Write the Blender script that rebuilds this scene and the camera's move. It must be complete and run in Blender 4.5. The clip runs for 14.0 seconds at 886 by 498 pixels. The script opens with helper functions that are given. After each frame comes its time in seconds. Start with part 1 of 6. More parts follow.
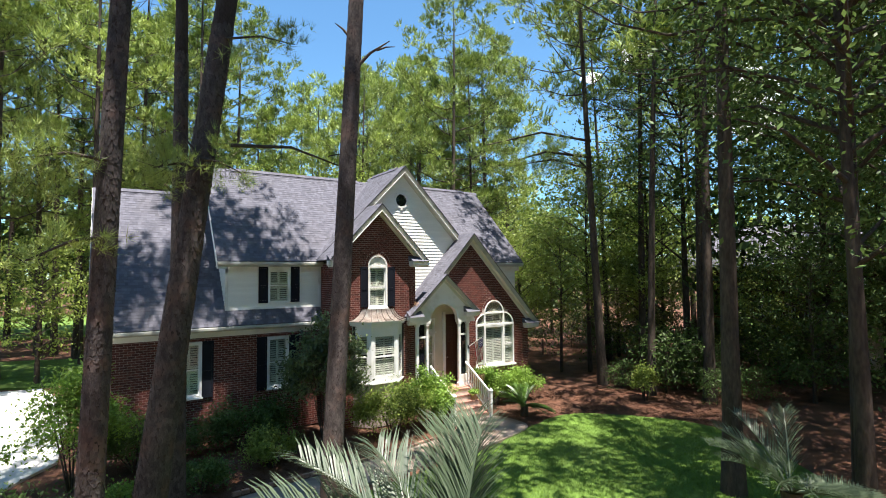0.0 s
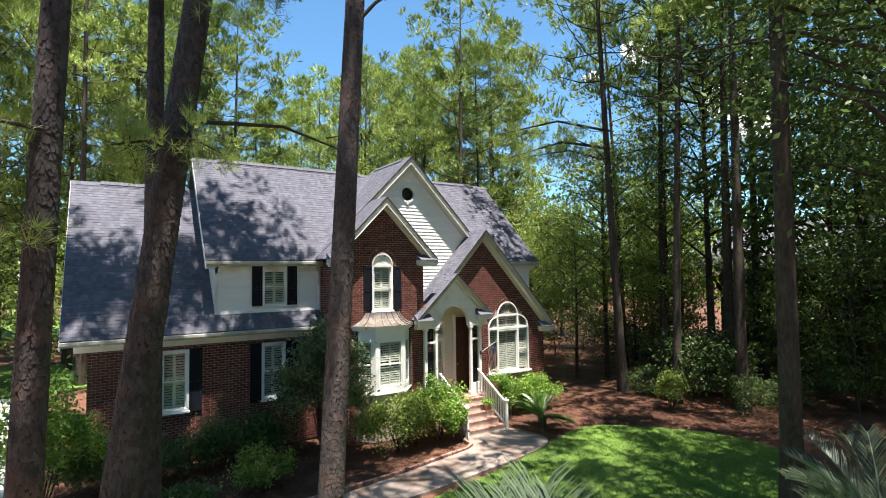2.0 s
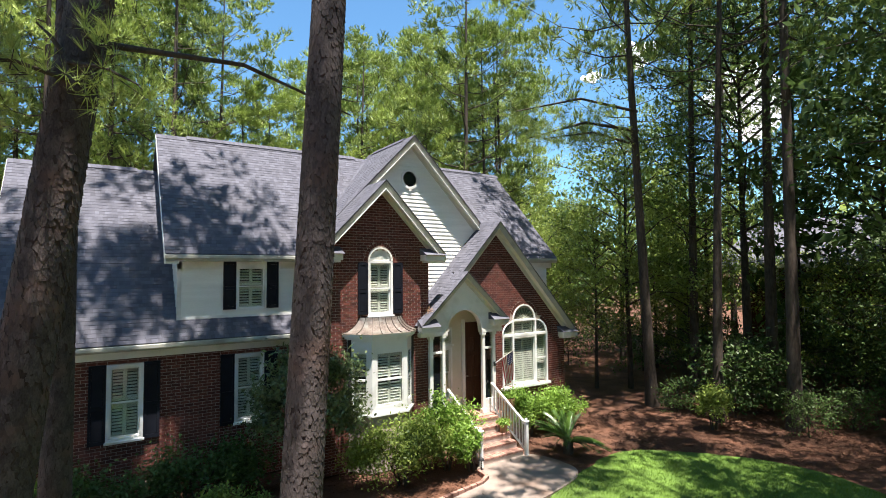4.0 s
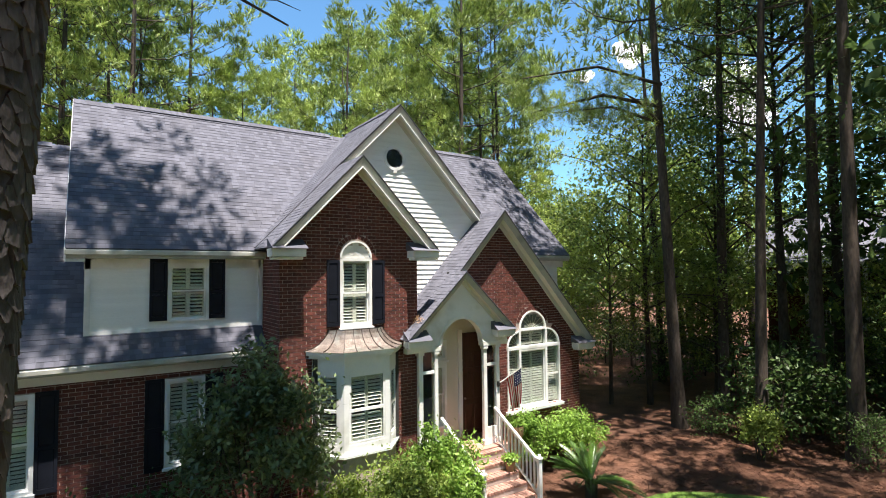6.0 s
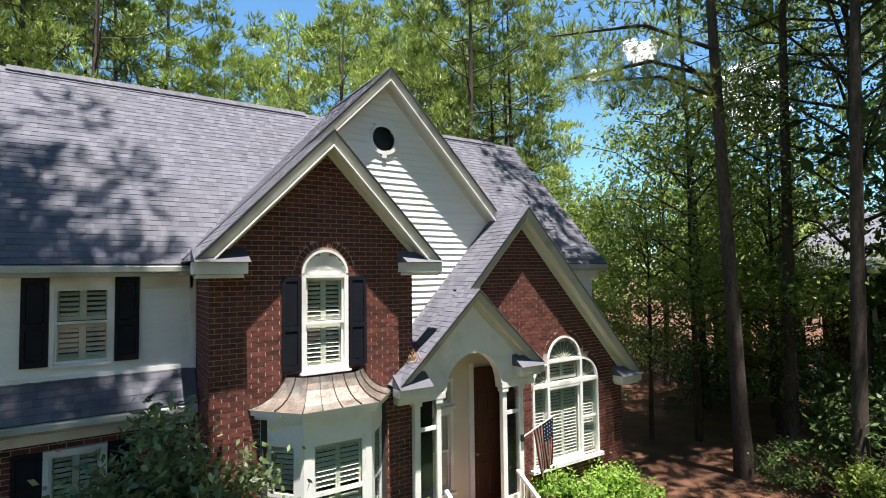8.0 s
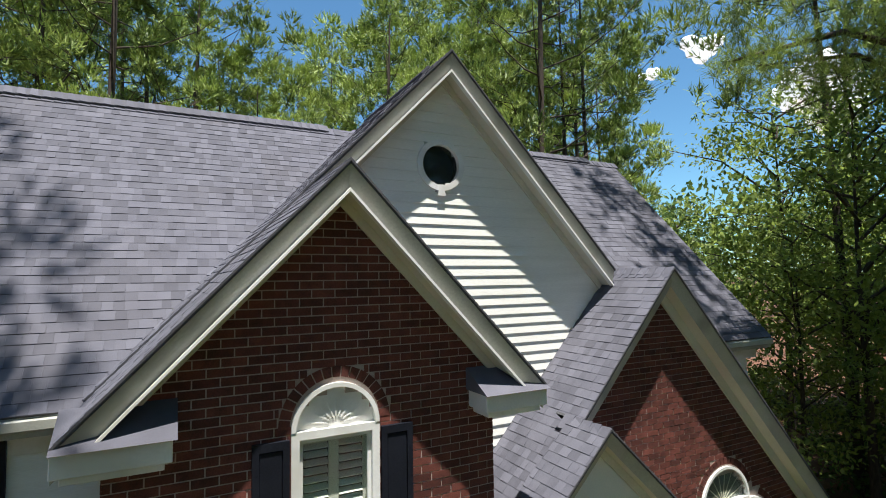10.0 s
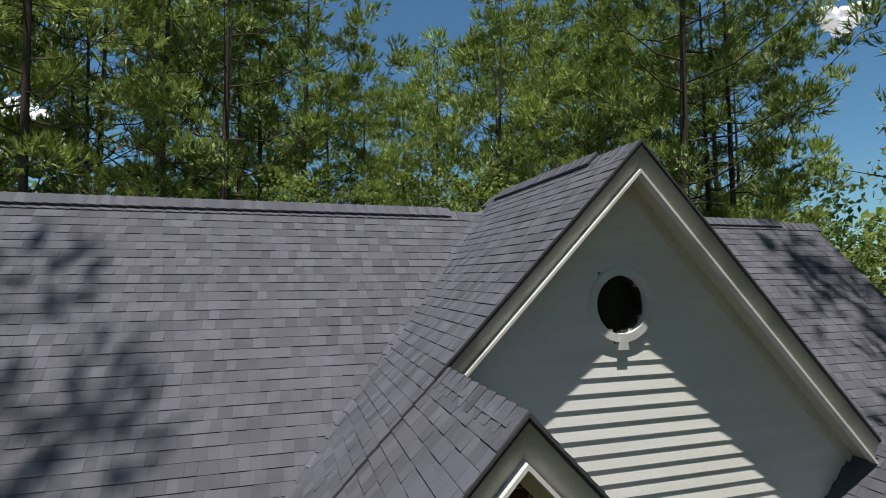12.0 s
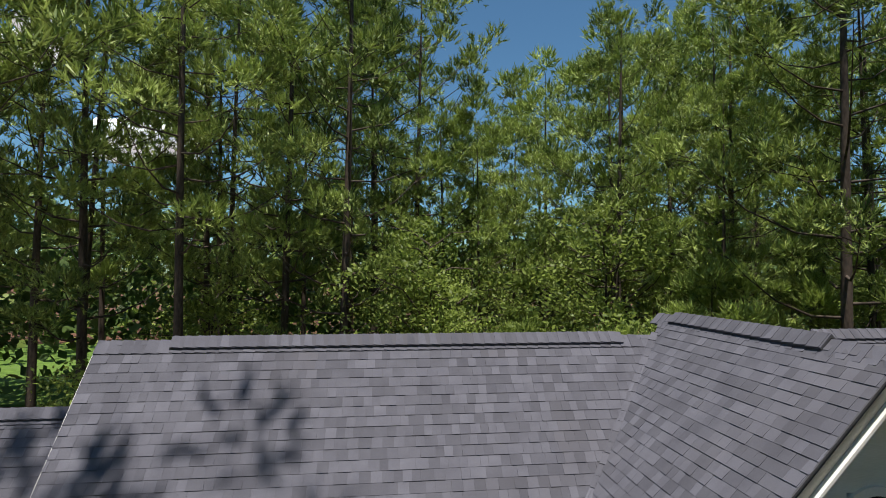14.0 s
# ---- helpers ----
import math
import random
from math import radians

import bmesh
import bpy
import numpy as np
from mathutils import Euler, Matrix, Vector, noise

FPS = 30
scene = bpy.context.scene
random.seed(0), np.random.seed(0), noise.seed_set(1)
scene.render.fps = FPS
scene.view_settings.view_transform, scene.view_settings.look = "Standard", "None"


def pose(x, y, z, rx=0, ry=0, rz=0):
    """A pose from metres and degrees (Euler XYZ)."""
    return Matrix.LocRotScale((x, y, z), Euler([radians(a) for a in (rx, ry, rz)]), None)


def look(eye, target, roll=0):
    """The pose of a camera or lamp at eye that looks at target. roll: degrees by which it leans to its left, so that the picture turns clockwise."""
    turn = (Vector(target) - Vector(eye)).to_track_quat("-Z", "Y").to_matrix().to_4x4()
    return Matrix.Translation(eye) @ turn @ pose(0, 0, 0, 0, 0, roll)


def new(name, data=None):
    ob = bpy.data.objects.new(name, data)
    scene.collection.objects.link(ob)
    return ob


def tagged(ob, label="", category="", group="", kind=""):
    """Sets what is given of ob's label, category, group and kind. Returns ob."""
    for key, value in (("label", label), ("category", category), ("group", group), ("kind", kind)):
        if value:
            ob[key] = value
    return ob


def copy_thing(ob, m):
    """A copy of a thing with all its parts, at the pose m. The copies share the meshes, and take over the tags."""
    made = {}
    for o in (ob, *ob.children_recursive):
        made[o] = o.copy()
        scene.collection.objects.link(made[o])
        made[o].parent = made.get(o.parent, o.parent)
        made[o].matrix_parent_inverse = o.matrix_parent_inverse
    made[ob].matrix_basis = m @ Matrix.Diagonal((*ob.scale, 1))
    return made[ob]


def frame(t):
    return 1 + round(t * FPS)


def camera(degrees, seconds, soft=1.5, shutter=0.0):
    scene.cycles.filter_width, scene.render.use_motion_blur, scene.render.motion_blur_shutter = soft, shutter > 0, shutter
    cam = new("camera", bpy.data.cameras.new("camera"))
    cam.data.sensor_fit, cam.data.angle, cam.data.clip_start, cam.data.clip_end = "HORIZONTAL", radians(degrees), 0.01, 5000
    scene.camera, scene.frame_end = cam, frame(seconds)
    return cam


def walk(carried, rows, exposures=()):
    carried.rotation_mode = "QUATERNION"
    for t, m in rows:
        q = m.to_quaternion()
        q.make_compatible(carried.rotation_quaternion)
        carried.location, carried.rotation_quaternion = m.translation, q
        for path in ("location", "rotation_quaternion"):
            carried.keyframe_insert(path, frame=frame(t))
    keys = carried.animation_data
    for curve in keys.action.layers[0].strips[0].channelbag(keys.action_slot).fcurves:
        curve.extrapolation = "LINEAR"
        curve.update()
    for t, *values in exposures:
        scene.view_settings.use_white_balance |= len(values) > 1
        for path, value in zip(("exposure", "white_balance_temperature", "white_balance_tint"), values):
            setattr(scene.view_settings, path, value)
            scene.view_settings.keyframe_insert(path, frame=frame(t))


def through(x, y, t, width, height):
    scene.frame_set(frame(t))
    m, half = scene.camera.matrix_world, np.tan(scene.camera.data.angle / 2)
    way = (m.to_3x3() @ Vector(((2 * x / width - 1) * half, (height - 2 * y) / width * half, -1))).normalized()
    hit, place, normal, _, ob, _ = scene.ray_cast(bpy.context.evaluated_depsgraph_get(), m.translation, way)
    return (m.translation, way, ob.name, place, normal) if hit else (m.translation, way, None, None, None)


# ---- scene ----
cam = camera(81.0, 14.0, 1.0)
PATH = [
    (0, (-0.343, -0.124, 5.505), (0.759, 1.543, 5.598), -0.5),
    (0.5, (-0.228, 0.168, 5.507), (0.873, 1.836, 5.602), -0.5),
    (1, (-0.059, 0.513, 5.507), (1.038, 2.183, 5.601), -0.5),
    (1.5, (0.116, 0.893, 5.505), (1.21, 2.565, 5.596), -0.7),
    (2, (0.331, 1.415, 5.492), (1.425, 3.086, 5.585), -0.7),
    (2.5, (0.564, 1.987, 5.476), (1.661, 3.657, 5.568), -0.6),
    (3, (0.866, 2.611, 5.46), (1.963, 4.28, 5.553), -0.6),
    (5.5, (2.848, 5.935, 5.4), (3.967, 7.591, 5.491), -0.5),
    (6, (3.325, 6.542, 5.443), (4.449, 8.195, 5.534), -0.6),
    (6.5, (3.847, 7.175, 5.491), (4.968, 8.829, 5.58), -0.5),
    (7, (4.342, 7.786, 5.502), (5.459, 9.443, 5.597), -0.6),
    (7.2, (4.539, 8.069, 5.52), (5.655, 9.726, 5.614), -0.6),
    (9.3, (6.528, 11.686, 6.565), (7.535, 13.41, 6.671), -1.0),
    (9.5, (6.703, 12.075, 6.688), (7.692, 13.809, 6.8), -1.0),
    (10, (7.059, 12.931, 7.087), (7.983, 14.701, 7.203), -0.8),
    (10.5, (7.287, 13.632, 7.507), (8.134, 15.441, 7.623), -0.7),
    (11, (7.383, 14.171, 7.947), (8.146, 16.016, 8.06), -0.5),
    (11.5, (7.358, 14.538, 8.37), (8.027, 16.419, 8.482), -0.3),
    (12, (7.246, 14.794, 8.809), (7.818, 16.708, 8.916), -0.2),
    (12.5, (7.068, 14.972, 9.251), (7.548, 16.91, 9.353), 0.0),
    (13, (6.831, 15.057, 9.689), (7.225, 17.015, 9.783), 0.3),
    (13.5, (6.546, 15.091, 10.137), (6.866, 17.064, 10.224), 0.2),
    (14, (6.237, 15.073, 10.574), (6.473, 17.058, 10.657), 0.2),
]
EXPOSURES = [(0, 1.70, 6500, 13), (7, 1.71, 6500, 13), (9.5, 1.40, 6350, 11), (10.5, 0.84, 6350, 10), (12, 0.32, 6400, 10), (13, 0.27, 6500, 11), (14, 0.48, 6550, 11)]
walk(cam, [(t, look(eye, target, roll)) for t, eye, target, roll in PATH], EXPOSURES)

# ---------------- world, sun ----------------
SUN_TO = Vector((0.02, 0.21, -1.0)).normalized()
world = bpy.data.worlds.new("world")
scene.world = world
world.use_nodes = True
wn = world.node_tree.nodes
sky = wn.new("ShaderNodeTexSky")
sky.sky_type = 'NISHITA'
sky.sun_disc = False
sky.sun_elevation = math.asin(-SUN_TO.z)
sky.sun_rotation = math.atan2(-SUN_TO.x, -SUN_TO.y)
sky.air_density, sky.dust_density, sky.ozone_density = 1.0, 0.2, 2.5
wn["Background"].inputs["Strength"].default_value = 0.068
tone = wn.new("ShaderNodeMix")
tone.data_type, tone.blend_type = 'RGBA', 'MULTIPLY'
tone.inputs["Factor"].default_value = 1.0
tone.inputs["B"].default_value = (0.72, 1.04, 1.10, 1)
world.node_tree.links.new(sky.outputs[0], tone.inputs["A"])
world.node_tree.links.new(tone.outputs["Result"], wn["Background"].inputs["Color"])
sun = new("sun", bpy.data.lights.new("sun", 'SUN'))
sun.data.energy = 5.0
sun.data.angle = radians(0.55)
sun.data.color = (1.0, 0.95, 0.87)
sun.rotation_mode = 'QUATERNION'
sun.rotation_quaternion = SUN_TO.to_track_quat('-Z', 'Y')

# ---------------- materials ----------------


def surf(name, dark, light, scale=4.0, fine=40.0, rough=0.8, bump=0.3, dist=0.01, vary=0.0, piece="", metal=0.0, stretch=(1, 1, 1),
         stain=None, stain_scale=0.7, spec=0.3):
    """Two-scale noise colour between dark and light, with fine relief. piece: '' | 'island' | 'object' varies each piece's value."""
    m = bpy.data.materials.new(name)
    m.use_nodes = True
    nt = m.node_tree
    N, L = nt.nodes, nt.links
    b = N["Principled BSDF"]
    tc = N.new("ShaderNodeTexCoord")
    mp = N.new("ShaderNodeMapping")
    mp.inputs["Scale"].default_value = stretch
    L.new(tc.outputs["Object"], mp.inputs["Vector"])
    vec = mp.outputs[0]
    rnd = None
    if piece:
        node = N.new("ShaderNodeNewGeometry" if piece == "island" else "ShaderNodeObjectInfo")
        rnd = node.outputs["Random Per Island" if piece == "island" else "Random"]
        if piece == "object":
            ad = N.new("ShaderNodeVectorMath")
            sc = N.new("ShaderNodeMath")
            sc.operation = 'MULTIPLY'
            sc.inputs[1].default_value = 37.0
            L.new(rnd, sc.inputs[0])
            L.new(vec, ad.inputs[0])
            L.new(sc.outputs[0], ad.inputs[1])
            vec = ad.outputs[0]
    n1, n2 = N.new("ShaderNodeTexNoise"), N.new("ShaderNodeTexNoise")
    n1.inputs["Scale"].default_value, n1.inputs["Detail"].default_value = scale, 3
    n2.inputs["Scale"].default_value, n2.inputs["Detail"].default_value = fine, 2
    for n in (n1, n2):
        L.new(vec, n.inputs["Vector"])
    mx = N.new("ShaderNodeMath")
    mx.operation = 'MULTIPLY_ADD'
    mx.inputs[1].default_value, mx.inputs[2].default_value = 0.55, -0.02
    ad2 = N.new("ShaderNodeMath")
    ad2.operation = 'MULTIPLY_ADD'
    ad2.inputs[1].default_value = 0.5
    L.new(n1.outputs["Fac"], mx.inputs[0])
    L.new(n2.outputs["Fac"], ad2.inputs[0])
    L.new(mx.outputs[0], ad2.inputs[2])
    rp = N.new("ShaderNodeValToRGB")
    rp.color_ramp.elements[0].position, rp.color_ramp.elements[1].position = 0.32, 0.68
    rp.color_ramp.elements[0].color, rp.color_ramp.elements[1].color = (*dark, 1), (*light, 1)
    L.new(ad2.outputs[0], rp.inputs[0])
    col = rp.outputs[0]
    if stain:
        n3 = N.new("ShaderNodeTexNoise")
        n3.inputs["Scale"].default_value, n3.inputs["Detail"].default_value = stain_scale, 4
        L.new(tc.outputs["Object"], n3.inputs["Vector"])
        r3 = N.new("ShaderNodeValToRGB")
        r3.color_ramp.elements[0].position, r3.color_ramp.elements[1].position = 0.52, 0.68
        L.new(n3.outputs["Fac"], r3.inputs[0])
        ms = N.new("ShaderNodeMix")
        ms.data_type = 'RGBA'
        L.new(r3.outputs[0], ms.inputs["Factor"])
        L.new(col, ms.inputs["A"])
        ms.inputs["B"].default_value = (*stain, 1)
        col = ms.outputs["Result"]
    if piece and vary:
        hs = N.new("ShaderNodeHueSaturation")
        mr = N.new("ShaderNodeMapRange")
        mr.inputs["To Min"].default_value, mr.inputs["To Max"].default_value = 1 - vary, 1 + vary
        L.new(rnd, mr.inputs["Value"])
        L.new(mr.outputs[0], hs.inputs["Value"])
        L.new(col, hs.inputs["Color"])
        col = hs.outputs[0]
    L.new(col, b.inputs["Base Color"])
    b.inputs["Roughness"].default_value, b.inputs["Metallic"].default_value = rough, metal
    b.inputs["Specular IOR Level"].default_value = spec
    if bump:
        bp = N.new("ShaderNodeBump")
        bp.inputs["Strength"].default_value, bp.inputs["Distance"].default_value = bump, dist
        L.new(ad2.outputs[0], bp.inputs["Height"])
        L.new(bp.outputs[0], b.inputs["Normal"])
    return m


def leafy(name, dark, light, through=0.35, gloss=0.25, rough=0.5, scale=0.6):
    """Leaves or needles: each leaf its own tone, light comes partly through."""
    m = bpy.data.materials.new(name)
    m.use_nodes = True
    nt = m.node_tree
    N, L = nt.nodes, nt.links
    N.remove(N["Principled BSDF"])
    out = N["Material Output"]
    geo = N.new("ShaderNodeNewGeometry")
    tc = N.new("ShaderNodeTexCoord")
    ns = N.new("ShaderNodeTexNoise")
    ns.inputs["Scale"].default_value, ns.inputs["Detail"].default_value = scale, 2
    L.new(tc.outputs["Object"], ns.inputs["Vector"])
    oi = N.new("ShaderNodeObjectInfo")
    a = N.new("ShaderNodeMath")
    a.operation = 'MULTIPLY_ADD'
    a.inputs[1].default_value = 0.4
    L.new(geo.outputs["Random Per Island"], a.inputs[0])
    L.new(ns.outputs["Fac"], a.inputs[2])
    a2 = N.new("ShaderNodeMath")
    a2.operation = 'MULTIPLY_ADD'
    a2.inputs[1].default_value = 0.25
    L.new(oi.outputs["Random"], a2.inputs[0])
    L.new(a.outputs[0], a2.inputs[2])
    rp = N.new("ShaderNodeValToRGB")
    rp.color_ramp.elements[0].position, rp.color_ramp.elements[1].position = 0.45, 1.1
    rp.color_ramp.elements[0].color, rp.color_ramp.elements[1].color = (*dark, 1), (*light, 1)
    L.new(a2.outputs[0], rp.inputs[0])
    pb = N.new("ShaderNodeBsdfPrincipled")
    pb.inputs["Roughness"].default_value = rough
    pb.inputs["Specular IOR Level"].default_value = gloss
    tr = N.new("ShaderNodeBsdfTranslucent")
    mix = N.new("ShaderNodeMixShader")
    mix.inputs[0].default_value = through
    L.new(rp.outputs[0], pb.inputs["Base Color"])
    L.new(rp.outputs[0], tr.inputs["Color"])
    L.new(pb.outputs[0], mix.inputs[1])
    L.new(tr.outputs[0], mix.inputs[2])
    L.new(mix.outputs[0], out.inputs["Surface"])
    return m


def bark_mat(name, dark, light, scale=21.0):
    """Plated pine bark: long cells with dark furrows."""
    m = bpy.data.materials.new(name)
    m.use_nodes = True
    nt = m.node_tree
    N, L = nt.nodes, nt.links
    b = N["Principled BSDF"]
    tc = N.new("ShaderNodeTexCoord")
    mp = N.new("ShaderNodeMapping")
    mp.inputs["Scale"].default_value = (1, 1, 0.62)
    L.new(tc.outputs["Object"], mp.inputs["Vector"])
    nz = N.new("ShaderNodeTexNoise")
    nz.inputs["Scale"].default_value = 6
    L.new(mp.outputs[0], nz.inputs["Vector"])
    wp = N.new("ShaderNodeMix")
    wp.data_type = 'VECTOR'
    wp.inputs["Factor"].default_value = 0.22
    L.new(mp.outputs[0], wp.inputs["A"])
    L.new(nz.outputs["Color"], wp.inputs["B"])
    vo = N.new("ShaderNodeTexVoronoi")
    vo.feature = 'DISTANCE_TO_EDGE'
    vo.inputs["Scale"].default_value = scale
    L.new(wp.outputs["Result"], vo.inputs["Vector"])
    vc = N.new("ShaderNodeTexVoronoi")
    vc.inputs["Scale"].default_value = scale
    L.new(wp.outputs["Result"], vc.inputs["Vector"])
    edge = N.new("ShaderNodeMapRange")
    edge.inputs["From Max"].default_value = 0.13
    edge.inputs["To Min"].default_value = 0.2
    L.new(vo.outputs["Distance"], edge.inputs["Value"])
    fn = N.new("ShaderNodeTexNoise")
    fn.inputs["Scale"].default_value, fn.inputs["Detail"].default_value = 45, 4
    L.new(mp.outputs[0], fn.inputs["Vector"])
    sm = N.new("ShaderNodeMath")
    sm.operation = 'MULTIPLY_ADD'
    sm.inputs[1].default_value = 0.62
    L.new(vc.outputs["Color"], sm.inputs[0])
    L.new(fn.outputs["Fac"], sm.inputs[2])
    rp = N.new("ShaderNodeValToRGB")
    rp.color_ramp.elements[0].position, rp.color_ramp.elements[1].position = 0.4, 1.0
    rp.color_ramp.elements[0].color, rp.color_ramp.elements[1].color = (*dark, 1), (*light, 1)
    L.new(sm.outputs[0], rp.inputs[0])
    mx = N.new("ShaderNodeMix")
    mx.data_type = 'RGBA'
    L.new(edge.outputs[0], mx.inputs["Factor"])
    mx.inputs["A"].default_value = (dark[0] * 0.6, dark[1] * 0.6, dark[2] * 0.6, 1)
    L.new(rp.outputs[0], mx.inputs["B"])
    L.new(mx.outputs["Result"], b.inputs["Base Color"])
    b.inputs["Roughness"].default_value = 0.9
    b.inputs["Specular IOR Level"].default_value = 0.15
    hs = N.new("ShaderNodeMath")
    hs.operation = 'MULTIPLY_ADD'
    hs.inputs[1].default_value = 0.25
    L.new(fn.outputs["Fac"], hs.inputs[0])
    L.new(edge.outputs[0], hs.inputs[2])
    bp = N.new("ShaderNodeBump")
    bp.inputs["Strength"].default_value, bp.inputs["Distance"].default_value = 0.9, 0.03
    L.new(hs.outputs[0], bp.inputs["Height"])
    L.new(bp.outputs[0], b.inputs["Normal"])
    return m


def glass_mat(name):
    m = bpy.data.materials.new(name)
    m.use_nodes = True
    N, L = m.node_tree.nodes, m.node_tree.links
    N.remove(N["Principled BSDF"])
    tr, gl, mix, lw, pw, ma = (N.new(k) for k in ("ShaderNodeBsdfTransparent", "ShaderNodeBsdfGlossy", "ShaderNodeMixShader", "ShaderNodeLayerWeight", "ShaderNodeMath", "ShaderNodeMath"))
    tr.inputs["Color"].default_value = (0.90, 0.93, 0.91, 1)
    gl.inputs["Roughness"].default_value = 0.02
    lw.inputs["Blend"].default_value = 0.5
    pw.operation = 'POWER'
    pw.inputs[1].default_value = 5.0
    ma.operation = 'MULTIPLY_ADD'
    ma.inputs[1].default_value, ma.inputs[2].default_value = 0.9, 0.04
    L.new(lw.outputs["Facing"], pw.inputs[0])
    L.new(pw.outputs[0], ma.inputs[0])
    L.new(ma.outputs[0], mix.inputs[0])
    L.new(tr.outputs[0], mix.inputs[1])
    L.new(gl.outputs[0], mix.inputs[2])
    L.new(mix.outputs[0], N["Material Output"].inputs["Surface"])
    return m


BRICK = surf("brick_red", (0.056, 0.019, 0.015), (0.165, 0.050, 0.036), 9, 90, 0.85, 0.5, 0.006, vary=0.35, piece="island")
BRICK_P = surf("brick_red_single", (0.056, 0.019, 0.015), (0.165, 0.050, 0.036), 9, 90, 0.85, 0.5, 0.006, vary=0.35, piece="object")
MORTAR = surf("mortar", (0.34, 0.265, 0.23), (0.50, 0.41, 0.36), 6, 120, 0.95, 0.4, 0.004)
SHINGLE = surf("asphalt_shingle", (0.076, 0.076, 0.095), (0.119, 0.119, 0.144), 3, 160, 0.9, 0.5, 0.004, vary=0.2, piece="island",
               stain=(0.095, 0.093, 0.11), stain_scale=0.5)
SHINGLE_P = surf("asphalt_shingle_single", (0.076, 0.076, 0.095), (0.119, 0.119, 0.144), 3, 160, 0.9, 0.5, 0.004, vary=0.2, piece="object")
SIDING = surf("siding_white", (0.72, 0.72, 0.67), (0.85, 0.85, 0.80), 2.5, 60, 0.6, 0.25, 0.004, stretch=(0.3, 1, 3))
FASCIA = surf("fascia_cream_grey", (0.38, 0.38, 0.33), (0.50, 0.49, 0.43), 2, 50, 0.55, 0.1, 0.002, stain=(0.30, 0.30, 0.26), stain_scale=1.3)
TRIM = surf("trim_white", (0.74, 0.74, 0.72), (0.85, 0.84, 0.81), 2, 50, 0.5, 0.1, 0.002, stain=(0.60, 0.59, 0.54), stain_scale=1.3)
SOFFIT = surf("soffit_cream", (0.58, 0.55, 0.45), (0.68, 0.65, 0.54), 2, 40, 0.6, 0.1, 0.002)
FELT = surf("roof_edge_dark", (0.05, 0.05, 0.055), (0.09, 0.09, 0.1), 6, 90, 0.9, 0.3, 0.004)
SHUTTER = surf("shutter_black", (0.007, 0.008, 0.012), (0.015, 0.017, 0.025), 3, 60, 0.5, 0.1, 0.002, spec=0.12)
LOUVER = surf("louver_white", (0.60, 0.59, 0.52), (0.70, 0.69, 0.61), 3, 60, 0.45, 0.05, 0.002)
GLASS = glass_mat("window_glass")
BLIND = surf("pleated_blind_grey", (0.16, 0.17, 0.15), (0.24, 0.25, 0.22), 3, 40, 0.8, 0.1, 0.002)
# near-black colour that paints in the gloom of unlit rooms behind glass
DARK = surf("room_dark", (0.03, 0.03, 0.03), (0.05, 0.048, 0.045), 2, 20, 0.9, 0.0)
COPPER = surf("copper_weathered", (0.24, 0.19, 0.16), (0.58, 0.50, 0.44), 6, 30, 0.42, 0.15, 0.004, metal=0.55, stain=(0.46, 0.46, 0.42), stain_scale=3.0)
DOORWOOD = surf("door_wood", (0.045, 0.018, 0.011), (0.10, 0.042, 0.026), 4, 40, 0.45, 0.2, 0.003, stretch=(6, 6, 0.6))
STEPBRICK = surf("step_brick", (0.24, 0.12, 0.09), (0.38, 0.22, 0.17), 7, 70, 0.85, 0.4, 0.005, vary=0.25, piece="object")
CONCRETE = surf("concrete_pale", (0.19, 0.15, 0.125), (0.31, 0.25, 0.21), 1.6, 60, 0.9, 0.3, 0.006, stain=(0.17, 0.115, 0.085), stain_scale=0.9)
DRIVE = surf("driveway_concrete", (0.55, 0.54, 0.51), (0.70, 0.69, 0.66), 1.2, 50, 0.9, 0.2, 0.005)
STRAW = surf("pine_straw", (0.05, 0.025, 0.016), (0.19, 0.088, 0.052), 1.1, 45, 0.95, 1.0, 0.03, stretch=(1, 1, 1), stain=(0.06, 0.03, 0.018), stain_scale=0.45)
LAWN = surf("lawn_turf", (0.05, 0.095, 0.014), (0.13, 0.22, 0.035), 1.3, 60, 0.95, 1.0, 0.03, stain=(0.10, 0.16, 0.035), stain_scale=0.3)
BARK = bark_mat("pine_bark", (0.045, 0.029, 0.023), (0.17, 0.122, 0.10))
FURROW = surf("bark_furrow", (0.024, 0.017, 0.014), (0.065, 0.047, 0.040), 8, 50, 0.95, 0.8, 0.02, stretch=(1, 1, 0.3))
PLATE = surf("bark_plate", (0.036, 0.029, 0.027), (0.098, 0.080, 0.076), 11, 70, 0.9, 0.9, 0.012, vary=0.24, piece="island", stretch=(1, 1, 0.45), stain=(0.10, 0.066, 0.055), stain_scale=2.4)
BARK_FAR = surf("bark_far", (0.032, 0.024, 0.019), (0.105, 0.08, 0.064), 3, 18, 0.95, 0.8, 0.03, stretch=(1, 1, 0.3))
NEEDLE = leafy("pine_needles", (0.050, 0.094, 0.022), (0.37, 0.46, 0.115), 0.24, 0.3)
LEAF = leafy("broad_leaves", (0.060, 0.105, 0.018), (0.31, 0.39, 0.085), 0.5, 0.35)
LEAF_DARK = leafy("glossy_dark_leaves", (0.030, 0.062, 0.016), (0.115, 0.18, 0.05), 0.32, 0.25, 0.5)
LEAF_GLOSSY = leafy("glossy_evergreen_leaves", (0.042, 0.072, 0.024), (0.22, 0.28, 0.11), 0.35, 0.6, 0.35)
LEAF_BRIGHT = leafy("bright_hedge_leaves", (0.07, 0.15, 0.018), (0.24, 0.38, 0.06), 0.42, 0.4)
